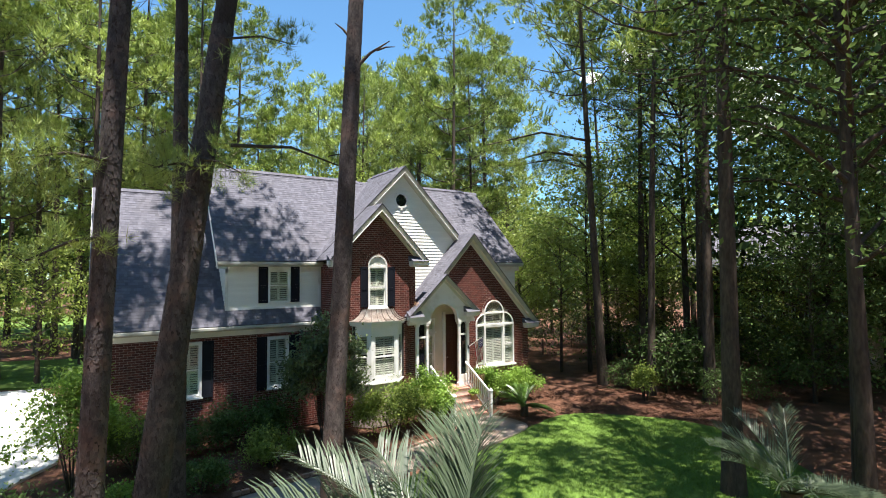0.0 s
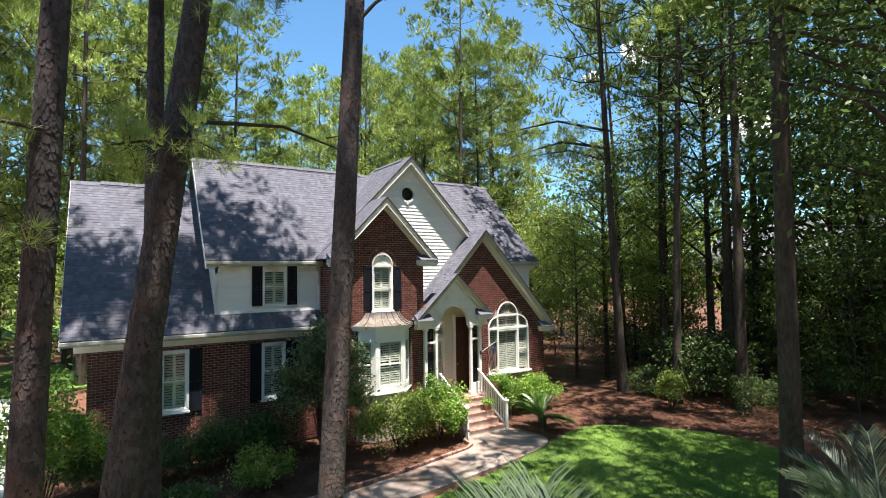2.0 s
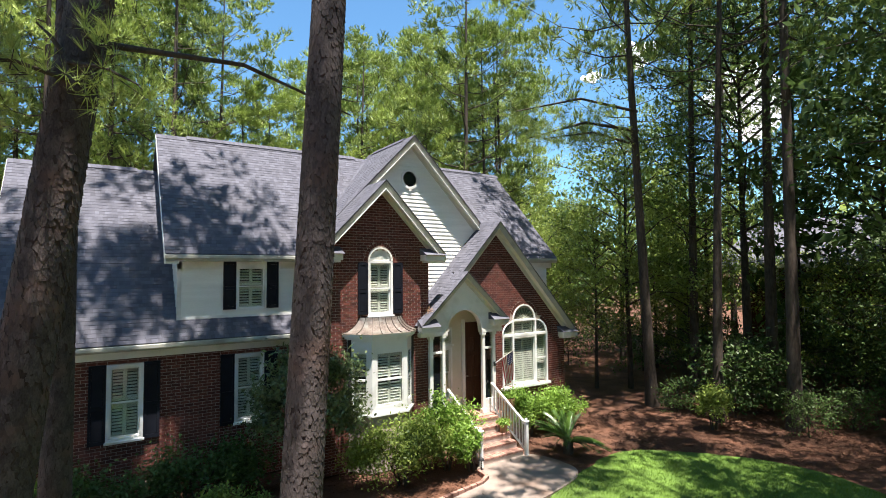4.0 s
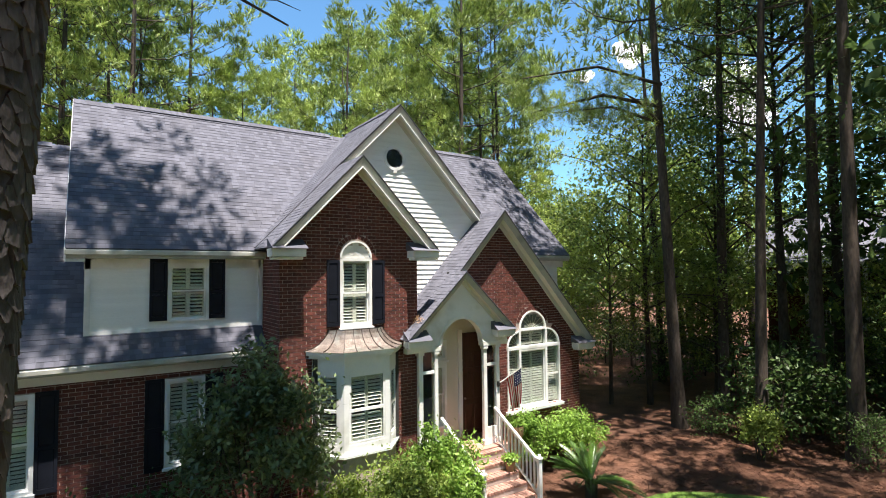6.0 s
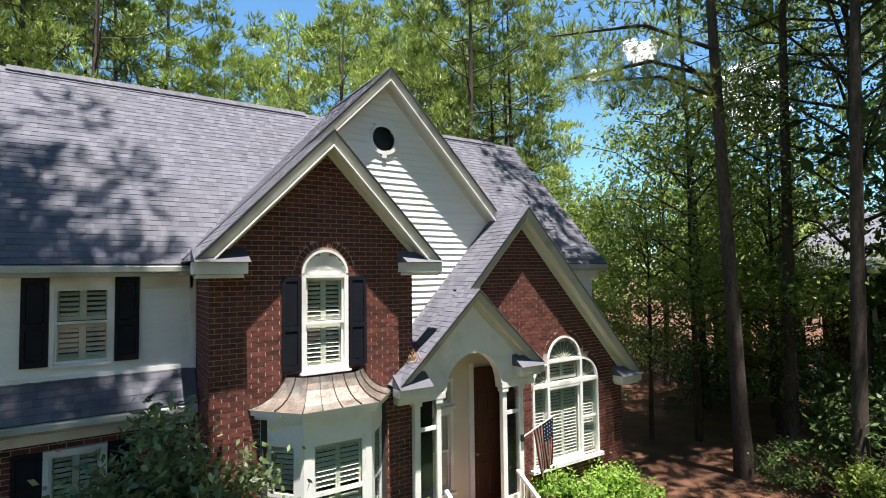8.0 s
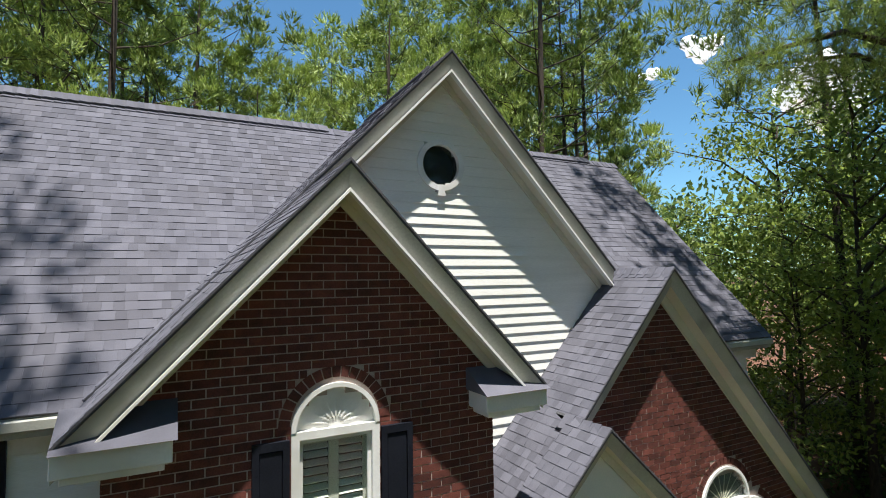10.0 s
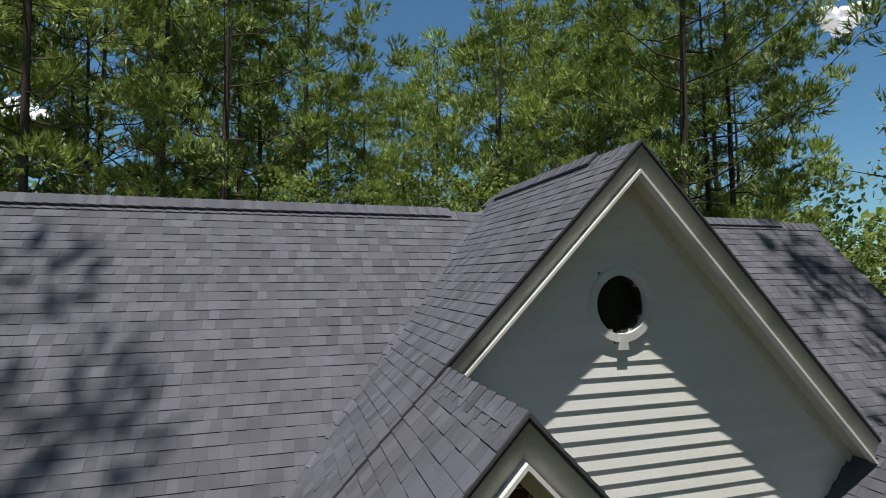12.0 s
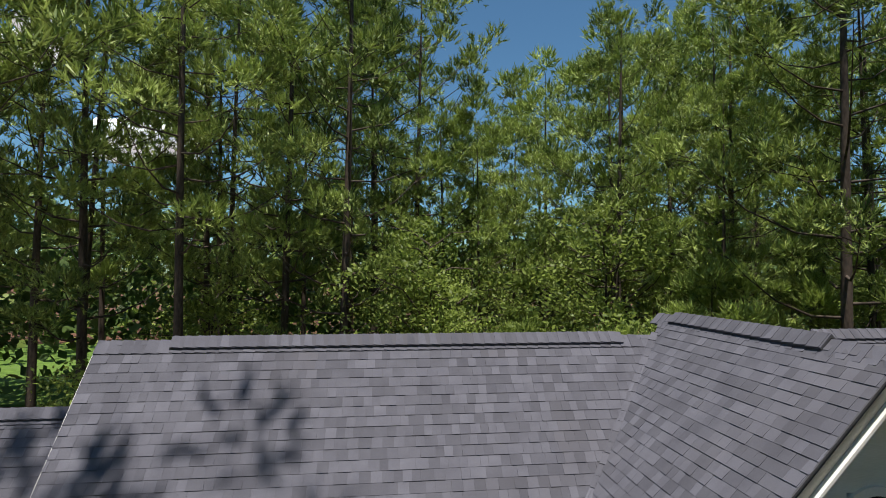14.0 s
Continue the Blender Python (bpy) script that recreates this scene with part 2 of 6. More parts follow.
PALM = leafy("palm_leaflets", (0.026, 0.046, 0.024), (0.105, 0.14, 0.085), 0.25, 0.5, 0.4)
SAGO = leafy("sago_leaflets", (0.03, 0.07, 0.012), (0.10, 0.19, 0.03), 0.3, 0.5, 0.35)
GRASSBLADE = leafy("grass_blades", (0.07, 0.14, 0.018), (0.20, 0.32, 0.05), 0.4, 0.2)
CLAY = surf("clay_pot", (0.30, 0.17, 0.09), (0.45, 0.28, 0.16), 5, 50, 0.8, 0.2, 0.003)
RUBBERBLACK = surf("black_metal", (0.015, 0.015, 0.016), (0.03, 0.03, 0.03), 5, 50, 0.5, 0.1, 0.002)

# ---------------- building helpers ----------------


def part(name, bm, material, parent=None, label="", smooth=False):
    """Links a bmesh as one mesh object, in world places, under a thing or a part."""
    me = bpy.data.meshes.new(name)
    bm.to_mesh(me)
    bm.free()
    return mesh_part(name, me, material, parent, label, smooth)


def mesh_part(name, me, material, parent=None, label="", smooth=False):
    me.materials.append(material)
    if smooth:
        me.shade_smooth()
    ob = new(name, me)
    if parent is not None:
        ob.parent = parent
        if parent.type == 'EMPTY' and parent.parent is None:
            ob.matrix_parent_inverse = Matrix.Translation(-parent.location)
    if label:
        tagged(ob, label)
    return ob


def thing(name, base, label, category, group="", kind=""):
    ob = new(name)
    ob.empty_display_size = 0.2
    ob.location = base
    return tagged(ob, label, category, group, kind)


def arrays(name, verts, faces):
    """A mesh from numpy arrays; faces all of one size."""
    verts, faces = np.asarray(verts, np.float32), np.asarray(faces, np.int32)
    me = bpy.data.meshes.new(name)
    me.vertices.add(len(verts))
    me.vertices.foreach_set("co", verts.ravel())
    k = faces.shape[1]
    me.loops.add(faces.size)
    me.loops.foreach_set("vertex_index", faces.ravel())
    me.polygons.add(len(faces))
    me.polygons.foreach_set("loop_start", np.arange(0, faces.size, k, dtype=np.int32))
    me.update(calc_edges=True)
    return me


def box(bm, x0, x1, y0, y1, z0, z1):
    v = [bm.verts.new(p) for p in ((x0, y0, z0), (x1, y0, z0), (x1, y1, z0), (x0, y1, z0), (x0, y0, z1), (x1, y0, z1), (x1, y1, z1), (x0, y1, z1))]
    for f in ((3, 2, 1, 0), (4, 5, 6, 7), (0, 1, 5, 4), (1, 2, 6, 5), (2, 3, 7, 6), (3, 0, 4, 7)):
        bm.faces.new([v[i] for i in f])
    return bm


def bevelled(bm, w=0.008):
    bmesh.ops.bevel(bm, geom=bm.edges[:], offset=w, segments=1, affect='EDGES', profile=0.5)
    return bm


def boxbm(x0, x1, y0, y1, z0, z1, w=0.0):
    bm = box(bmesh.new(), x0, x1, y0, y1, z0, z1)
    return bevelled(bm, w) if w else bm


def prism(bm, pts, d):
    """A polygon of 3D points pushed along d."""
    d = Vector(d)
    a = [bm.verts.new(p) for p in pts]
    b = [bm.verts.new(Vector(p) + d) for p in pts]
    bm.faces.new(a)
    bm.faces.new(b[::-1])
    for i in range(len(a)):
        j = (i + 1) % len(a)
        bm.faces.new((a[j], a[i], b[i], b[j]))
    bmesh.ops.recalc_face_normals(bm, faces=bm.faces[:])
    return bm


def prismbm(pts, d):
    return prism(bmesh.new(), pts, d)


def beam(bm, a, b, w, h, up=(0, 0, 1)):
    """A square bar from a to b, w wide and h high."""
    a, b = Vector(a), Vector(b)
    t = (b - a).normalized()
    s = t.cross(Vector(up)).normalized() * (w / 2)
    u = s.cross(t).normalized() * (h / 2)
    return prism(bm, [a - s - u, a + s - u, a + s + u, a - s + u], b - a)


def clip(poly, test):
    """Cuts a 2D polygon by the half-plane a*u + b*v <= c."""
    a, b, c = test
    out = []
    for i, p in enumerate(poly):
        q = poly[(i + 1) % len(poly)]
        dp, dq = a * p[0] + b * p[1] - c, a * q[0] + b * q[1] - c
        if dp <= 0:
            out.append(p)
        if dp * dq < 0:
            t = dp / (dp - dq)
            out.append((p[0] + t * (q[0] - p[0]), p[1] + t * (q[1] - p[1])))
    return out


def halves(poly):
    """Half-planes of a convex polygon given counter-clockwise or clockwise."""
    area = sum(p[0] * q[1] - q[0] * p[1] for p, q in zip(poly, poly[1:] + poly[:1]))
    poly = poly if area > 0 else poly[::-1]
    return [(q[1] - p[1], p[0] - q[0], (q[1] - p[1]) * p[0] + (p[0] - q[0]) * p[1]) for p, q in zip(poly, poly[1:] + poly[:1])]


class Field:
    """Pieces laid in courses over convex polygons of a plane: bricks, shingles."""

    def __init__(self, origin, u, v):
        self.o, self.u, self.v = Vector(origin), Vector(u).normalized(), Vector(v).normalized()
        self.n = self.u.cross(self.v)
        self.verts, self.faces = [], []
        self.single = []

    def at(self, a, b, off):
        return self.o + self.u * a + self.v * b + self.n * off

    def piece(self, poly, top, foot):
        """One piece: poly in the plane, top(v) its height over the plane, with sides down to foot."""
        if len(poly) < 3:
            return
        area = sum(p[0] * q[1] - q[0] * p[1] for p, q in zip(poly, poly[1:] + poly[:1]))
        if abs(area) < 0.0004:
            return
        if area < 0:
            poly = poly[::-1]
        k, n = len(self.verts), len(poly)
        self.verts += [self.at(a, b, top(b)) for a, b in poly] + [self.at(a, b, foot) for a, b in poly]
        self.faces.append(tuple(range(k, k + n)))
        for i in range(n):
            j = (i + 1) % n
            self.faces.append((k + i, k + n + i, k + n + j, k + j))

    def mesh(self, name):
        me = bpy.data.meshes.new(name)
        me.from_pydata(self.verts, [], self.faces)
        me.update()
        return me


def spans(lo, hi, holes):
    out = [(lo, hi)]
    for h0, h1 in holes:
        out = [s for a, b in out for s in ((a, min(b, h0)), (max(a, h1), b)) if s[1] - s[0] > 0.012]
    return out


BL, BH, JT = 0.209, 0.077, 0.011


def brick_field(name, origin, u, v, polys, house, holes=(), singles=None, back=0.11, seed=1, rings=()):
    """A brick wall: mortar wall with thickness, real bricks in running bond. holes: functions of v giving the span left out;
    rings: spans where the mortar stays and the bricks of an arch take the place of the field.
    singles: (u0, u1, v0, v1), in which bricks are objects of their own."""
    rng = random.Random(seed)
    f, w = Field(origin, u, v), Field(origin, u, v)
    todo = []
    for poly in polys:
        hv = halves(poly)
        us, vs = [p[0] for p in poly], [p[1] for p in poly]
        for row in range(int(min(vs) / BH) - 1, int(max(vs) / BH) + 2):
            v0 = row * BH
            gone = [s for s in (h(v0 + BH / 2) for h in holes) if s]
            for a, b in spans(min(us), max(us), gone):
                strip = [(a, v0), (b, v0), (b, v0 + BH), (a, v0 + BH)]
                for t in hv:
                    strip = clip(strip, t)
                w.piece(strip, lambda q: 0.0, -back)
            x = math.floor(min(us) / BL) * BL - (BL / 2 if row % 2 else 0)
            while x < max(us):
                for a, b in spans(x, x + BL - JT, gone + [q for q in (h(v0 + BH / 2) for h in rings) if q]):
                    c = [(a, v0 + JT), (b, v0 + JT), (b, v0 + BH), (a, v0 + BH)]
                    full = b - a > BL - JT - 0.001
                    cut = c
                    for t in hv:
                        cut = clip(cut, t)
                    hgt = 0.006 + rng.uniform(-0.0015, 0.002)
                    if singles and full and len(cut) == 4 and singles[0] < a and b < singles[1] and singles[2] < v0 < singles[3] and \
                            abs(cut[0][0] - c[0][0]) + abs(cut[2][0] - c[2][0]) + abs(cut[2][1] - c[2][1]) < 1e-4 and len(todo) < 290:
                        todo.append((a, v0 + JT, hgt))
                    else:
                        f.piece(cut, lambda q, hgt=hgt: hgt, -0.004)
                x += BL
    wall = mesh_part(name, w.mesh(name), MORTAR, house)
    tagged(mesh_part("brick_field", f.mesh("brick_field"), BRICK, wall), kind="stuff")
    return wall, f, todo


LATER = []
SINGLE_TABS = {}


def single_tab(wd, hgt, E):
    """One whole shingle tab as a mesh of its own, shared by alike tabs."""
    key = (wd, hgt)
    if key not in SINGLE_TABS:
        f = Field((0, 0, 0), (1, 0, 0), (0, 1, 0))
        f.piece([(0.0015, 0), (wd, 0), (wd, E + 0.004), (0.0015, E + 0.004)], lambda q: 0.0025 + hgt * max(0.0, 1 - q / E), 0.0)
        me = f.mesh("shingle")
        me.materials.append(SHINGLE_P)
        SINGLE_TABS[key] = me
    return SINGLE_TABS[key]


def shingle_field(name, origin, u, v, polys, house, seed=2, deck=0.03, label="", singles=None, E=0.121):
    """A roof slope: deck with thickness, shingle tabs in courses of uneven width, each lower edge proud."""
    rng = random.Random(seed)
    f, w, todo = Field(origin, u, v), Field(origin, u, v), []
    for poly in polys:
        hv = halves(poly)
        us, vs = [p[0] for p in poly], [p[1] for p in poly]
        w.piece(list(poly), lambda q: 0.0, -deck)
        for row in range(int(math.floor(min(vs) / E)), int(max(vs) / E) + 1):
            v0 = row * E
            x = math.floor(min(us)) - rng.uniform(0, 0.3)
            while x < max(us):
                wd = rng.choice((0.09, 0.10, 0.12, 0.12, 0.14, 0.17))
                cut = [(x + 0.0015, v0), (x + wd, v0), (x + wd, v0 + E + 0.004), (x + 0.0015, v0 + E + 0.004)]
                for t in hv:
                    cut = clip(cut, t)
                hgt = rng.choice((0.0035, 0.004, 0.008, 0.0085))
                if singles and len(todo) < 290 and singles[0] < x and x + wd < singles[1] and singles[2] < v0 and v0 + E < singles[3]:
                    todo.append((x, v0, wd, hgt))
                    x += wd
                    continue
                f.piece(cut, lambda q, v0=v0, hgt=hgt: 0.0025 + hgt * max(0.0, 1 - (q - v0) / E), 0.0)
                x += wd
    slope = mesh_part(name, w.mesh(name), FELT, house, label)
    tagged(mesh_part("shingle_field", f.mesh("shingle_field"), SHINGLE, slope), kind="stuff")
    LATER.extend((slope, single_tab(wd, hgt, E), Matrix((f.u, f.v, f.n)).transposed().to_4x4(), f.at(x, v0, 0)) for x, v0, wd, hgt in todo)
    return slope


# ---------------- ground ----------------
GX = (-160, 180)


def sheet(name, pts, z, material, label, category, kind="structure", depth=0.3):
    ob = part(name, prismbm([(x, y, z) for x, y in pts], (0, 0, -depth)), material)
    return tagged(ob, label, category, kind=kind)


def wobble(pts, n=8, amp=0.12, seed=3):
    """Rounds off a polygon into an uneven outline."""
    rng = random.Random(seed)
    out = []
    k = len(pts)
    for i in range(k):
        p0, p1, p2, p3 = (Vector(pts[(i + d) % k]) for d in (-1, 0, 1, 2))
        for s in range(n):
            t = s / n
            q = 0.5 * ((2 * p1) + (p2 - p0) * t + (2 * p0 - 5 * p1 + 4 * p2 - p3) * t * t + (3 * p1 - p0 - 3 * p2 + p3) * t ** 3)
            out.append((q.x + rng.uniform(-amp, amp) * 0.4, q.y + rng.uniform(-amp, amp) * 0.4))
    return out


def terrain():
    xs = np.concatenate([np.linspace(-1500, -80, 8), np.linspace(-60, 80, 71), np.linspace(100, 1500, 8)])
    ys = np.concatenate([np.linspace(-1500, -60, 8), np.linspace(-40, 100, 71), np.linspace(120, 1500, 8)])
    X, Y = np.meshgrid(xs, ys)
    Z = np.array([[0.10 * noise.noise(Vector((x * 0.15, y * 0.15, 0))) - 0.06 if -60 < x < 80 and -40 < y < 100 else -0.06 for x in xs] for y in ys])
    near = (X > -8) & (X < 20) & (Y > 4) & (Y < 27)
    Z = np.where(near, -0.06, Z)
    n, m = len(xs), len(ys)
    faces = [(j * n + i, j * n + i + 1, (j + 1) * n + i + 1, (j + 1) * n + i) for j in range(m - 1) for i in range(n - 1)]
    return arrays("ground", np.stack([X, Y, Z], -1).reshape(-1, 3), faces)


tagged(mesh_part("ground", terrain(), STRAW, smooth=True), "reddish-brown pine straw covering the woodland floor", "ground", kind="structure")
sheet("lawn", wobble([(12.6, 13.9), (15.2, 14.2), (17.6, 11.4), (17.4, 8.6), (14.0, 4.5), (8.0, 2.5), (3.0, 5.5), (-1.0, 8.6), (3.2, 11.6), (8.0, 12.6), (10.6, 13.2)], 7, 0.1),
      -0.01, LAWN, "mown green front lawn beside the curving walk", "lawn")
sheet("lawn", wobble([(-12, 34.5), (-6, 34), (-2.4, 32.9), (1, 34), (1, 40), (-6, 44), (-22, 44), (-18, 35)], 6, 0.3, 5), 0.02, LAWN, "patch of green grass behind the driveway", "lawn")
sheet("lawn", [(-40, 60), (4, 58), (8, 90), (-50, 95)], 0.12, LAWN, "far sunlit grass between the pine trunks", "lawn")
sheet("walk", wobble([(10.5, 15.75), (12.25, 15.75), (12.7, 14.6), (12.2, 13.7), (9.6, 13.1), (5.5, 12.6), (0.5, 12.2), (-3.5, 12.6), (-3.5, 13.9), (0.5, 13.5), (5.5, 13.9), (8.8, 14.5), (10.2, 14.9)], 6, 0.03),
      0.02, CONCRETE, "pale pinkish concrete garden walk leading to the brick steps", "walk")
sheet("driveway", [(-9.5, 9), (-3.3, 12), (-2.4, 17.5), (-1.3, 19.3), (-1.25, 27), (-2.6, 32.2), (-9.5, 33.5), (-14, 20)], 0.015, DRIVE, "bright sunlit concrete driveway beside the garage", "driveway")
RED, WHITE, BLUE = (surf(n, d, l, 4, 60, 0.8, 0.1, 0.002) for n, d, l in (("cloth_red", (0.30, 0.02, 0.02), (0.42, 0.04, 0.04)), ("cloth_white", (0.62, 0.60, 0.56), (0.74, 0.72, 0.68)), ("cloth_blue", (0.012, 0.015, 0.06), (0.02, 0.025, 0.09))))
CLOUD = surf("cloud_white_glow", (0.82, 0.84, 0.88), (0.95, 0.95, 0.96), 0.004, 0.02, 1.0, 0.0)
# faint emission stands in for sunlight scattered inside the clouds
CLOUD.node_tree.nodes["Principled BSDF"].inputs["Emission Color"].default_value = (0.9, 0.95, 1.0, 1)
CLOUD.node_tree.nodes["Principled BSDF"].inputs["Emission Strength"].default_value = 0.35
SEAM = surf("copper_seam", (0.05, 0.037, 0.03), (0.12, 0.09, 0.075), 5, 40, 0.6, 0.1, 0.002, metal=0.4)

# ---------------- the house ----------------
HOUSE = thing("house", (8.0, 20.0, 0.0), "two-storey red brick house with white siding gables and grey shingle roof", "house")

MS, ME_Y, ME_Z = 1.18, 18.53, 5.98          # main slope, its eave
MR_Y, MR_Z = 21.70, 9.72                    # main ridge
ML, MRX, MREX = 2.92, 16.08, 16.60          # left rake, right ridge end, right eave end
GS, GE_Y, GE_Z = 1.20, 18.40, 3.80          # garage slope and eave
GR_Y, GR_Z = 22.50, 8.72
GL = -0.62
W1Y, W2Y, WDY, WGY = 17.52, 17.97, 18.83, 18.75   # gable-one wall, gable-two wall, upper wall, garage wall
G1 = dict(px=8.40, pz=8.13, y=17.175, left=6.36, right=10.44, m=1.04)
BG = dict(px=10.15, pz=9.98, y=18.53, left=8.42, right=12.85, m=1.035)
G2 = dict(px=13.04, pz=7.20, y=17.675, left=9.95, right=16.74, m=1.075)
PO = dict(px=11.22, pz=5.47, y=17.09, left=9.50, right=12.84, m=0.94)


def slope_x(name, g, side, polys, seed):
    """A gable's roof slope. side -1: left, 1: right. polys in (x, y) of the plan."""
    k = math.sqrt(1 + g["m"] ** 2)
    if side < 0:     # u runs along -y, v up the slope towards the ridge
        org, u, v = (g["px"], 0, g["pz"]), (0, -1, 0), (1, 0, g["m"])
        pl = [[(-y, (x - g["px"]) * k) for x, y in p] for p in polys]
    else:
        org, u, v = (g["px"], 0, g["pz"]), (0, 1, 0), (-1, 0, g["m"])
        pl = [[(y, (g["px"] - x) * k) for x, y in p] for p in polys]
    return shingle_field(name, org, u, v, pl, HOUSE, seed)


def slope_y(name, y0, z0, m, polys, seed, back=False, singles=None):
    """A front or back slope. polys in (x, y) of the plan."""
    k = math.sqrt(1 + m * m)
    if not back:
        pl = [[(x, (y - y0) * k) for x, y in p] for p in polys]
        return shingle_field(name, (0, y0, z0), (1, 0, 0), (0, 1, m), pl, HOUSE, seed, singles=singles)
    pl = [[(-x, (y0 - y) * k) for x, y in p] for p in polys]
    return shingle_field(name, (0, y0, z0), (-1, 0, 0), (0, -1, m), pl, HOUSE, seed)


CAP_MESH = {}


def caps(a, b, w=0.13, name="ridge_cap"):
    """Overlapping cap shingles bent over a ridge from a to b."""
    a, b = Vector(a), Vector(b)
    t = (b - a).normalized()
    if w not in CAP_MESH:
        V, F = [], []
        for x, h in ((0, 0.016), (0.172, 0.002)):
            V += [(x, -w, h - w * 1.06), (x, 0, h), (x, w, h - w * 1.06), (x, -w + 0.01, h - w * 1.06 - 0.014), (x, 0, h - 0.014), (x, w - 0.01, h - w * 1.06 - 0.014)]
        F = [(1, 0, 6, 7), (2, 1, 7, 8), (0, 1, 4, 3), (1, 2, 5, 4), (0, 3, 9, 6), (5, 2, 8, 11)]
        me = bpy.data.meshes.new(name)
        me.from_pydata(V, [], F)
        me.materials.append(SHINGLE_P)
        CAP_MESH[w] = me
    turn = Matrix.Rotation(math.atan2(t.y, t.x), 4, 'Z')
    for i in range(int((b - a).length / 0.14) + 1):
        ob = new(name, CAP_MESH[w])
        ob.parent = HOUSE
        ob.matrix_parent_inverse = Matrix.Translation(-HOUSE.location)
        ob.matrix_basis = Matrix.Translation(a + t * (0.14 * i)) @ turn


def vent_strip(a, b, z):
    """A low ridge vent: dark slotted body with a shingled lid over it."""
    (x0, y0), (x1, y1) = a, b
    for k, mat, nm in ((0, FELT, "ridge_vent"), (1, SHINGLE, "vent_lid")):
        w, lo, hi = (0.104, 0.0, 0.024) if k == 0 else (0.110, 0.024, 0.034)
        prof = [(-w, lo - w * 1.08), (-w, hi - w * 1.08), (0, hi), (w, hi - w * 1.08), (w, lo - w * 1.08), (0, lo)]
        if abs(x1 - x0) > abs(y1 - y0):
            part(nm, prismbm([(x0, y0 + p, z + q) for p, q in prof], (x1 - x0, 0, 0)), mat, HOUSE)
        else:
            part(nm, prismbm([(x0 + p, y0, z + q) for p, q in prof], (0, y1 - y0, 0)), mat, HOUSE)
    s = Vector((x1 - x0, y1 - y0, 0)).normalized() * 0.02
    caps(Vector((x0, y0, z + 0.024)) + s, Vector((x1, y1, z + 0.024)) - s, 0.114)


def rake(g, side, tip, wall_y, wide=0.17, frieze=0.10, boxed=False, bead=True):
    """Rake board, lower moulding, soffit and frieze along one side of a gable, and the dark edge above. boxed: it ends on a cornice return."""
    m, px, pz, y = g["m"], g["px"], g["pz"], g["y"]
    drop = wide * math.sqrt(1 + m * m)

    def line(x, d):
        return pz - m * abs(x - px) - d

    def strip_along(name, x1, y0, y1, d0, d1, deep, mat):
        part(name, prismbm([(px, y0, line(px, d0)), (x1, y0, line(x1, d0)), (x1, y1, line(x1, d1)), (px, y1, line(px, d1))], (0, deep, 0)), mat, HOUSE)
    low = tip - side * (drop - 0.02) / m if boxed else tip
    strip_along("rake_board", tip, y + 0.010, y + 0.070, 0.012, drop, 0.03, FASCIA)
    strip_along("rake_edge", tip, y - 0.006, y - 0.006, -0.006, 0.018, 0.014, FELT)
    if bead:
        strip_along("rake_moulding", low, y + 0.012, y + 0.012, drop, drop + 0.032, 0.074, TRIM)
    strip_along("soffit", low, y + 0.075, y + 0.075, drop - 0.02, drop + 0.005, wall_y - y - 0.075, SOFFIT)
    strip_along("frieze_board", low, wall_y - 0.045, wall_y - 0.045, drop + 0.007, drop + frieze, 0.03, SOFFIT)


def cornice_return(g, side, tip, wall_y, length=0.72, h=0.17, front=0.0):
    """The boxed end of a gable's eave, turned in along the wall, with a small shingled lid."""
    y = g["y"] - front
    z = g["pz"] - g["m"] * abs(tip - g["px"])
    a, b = sorted((tip + side * 0.0, tip - side * length))
    body = part("cornice_return", boxbm(a, b, y, wall_y, z - 0.03 - h, z - 0.03, 0.006), TRIM, HOUSE)
    part("bed_moulding", boxbm(a + 0.05, b - 0.05, y + 0.05, wall_y, z - 0.09 - h, z - 0.034 - h, 0.006), TRIM, body)
    lid = [(b if side > 0 else a, y - 0.06, z - 0.028), (b if side > 0 else a, wall_y, z - 0.028), (b if side > 0 else a, wall_y, z + 0.19)]
    part("lid", prismbm(lid, (-side * (length + 0.03), 0, 0)), SHINGLE_P, body)


# roof slopes
def main_y(z):
    return ME_Y + (z - ME_Z) / MS


slope_y("main_slope", ME_Y, ME_Z, MS, [[(ML, ME_Y), (6.42, ME_Y), (9.93, MR_Y), (ML, MR_Y)]], 11, singles=(5.4, 8.3, 3.05, 4.75))
slope_y("main_slope", ME_Y, ME_Z, MS, [[(9.93, MR_Y), (12.9, 19.2), (14.2, ME_Y), (MREX, ME_Y), (MRX, MR_Y)]], 12)
slope_y("back_slope", 2 * MR_Y - ME_Y, ME_Z, MS, [[(ML, MR_Y), (MRX, MR_Y), (MREX, 24.8), (ML, 24.8)]], 13, back=True)
slope_y("garage_slope", GE_Y, GE_Z, GS, [[(GL, GE_Y), (3.26, GE_Y), (3.26, GR_Y), (GL, GR_Y)], [(3.26, GE_Y), (6.60, GE_Y), (6.60, WDY), (3.26, WDY)]], 14)
slope_y("back_slope", 2 * GR_Y - GE_Y, GE_Z, GS, [[(GL, GR_Y), (3.26, GR_Y), (3.26, 26.6), (GL, 26.6)]], 15, back=True)
slope_x("gable_slope", G1, -1, [[(6.36, 17.175), (8.40, 17.175), (8.40, 18.53), (6.36, 18.55)]], 16)
slope_x("gable_slope", dict(BG, m=1.04), -1, [[(6.38, 18.53), (10.15, 18.53), (10.15, 21.95)]], 17)
V0, V1 = Vector((6.42, 18.565, 6.02)), Vector((9.93, 21.70, 9.72))
NM, NG = Vector((0, -MS, 1)).normalized(), Vector((-1.04, 0, 1)).normalized()
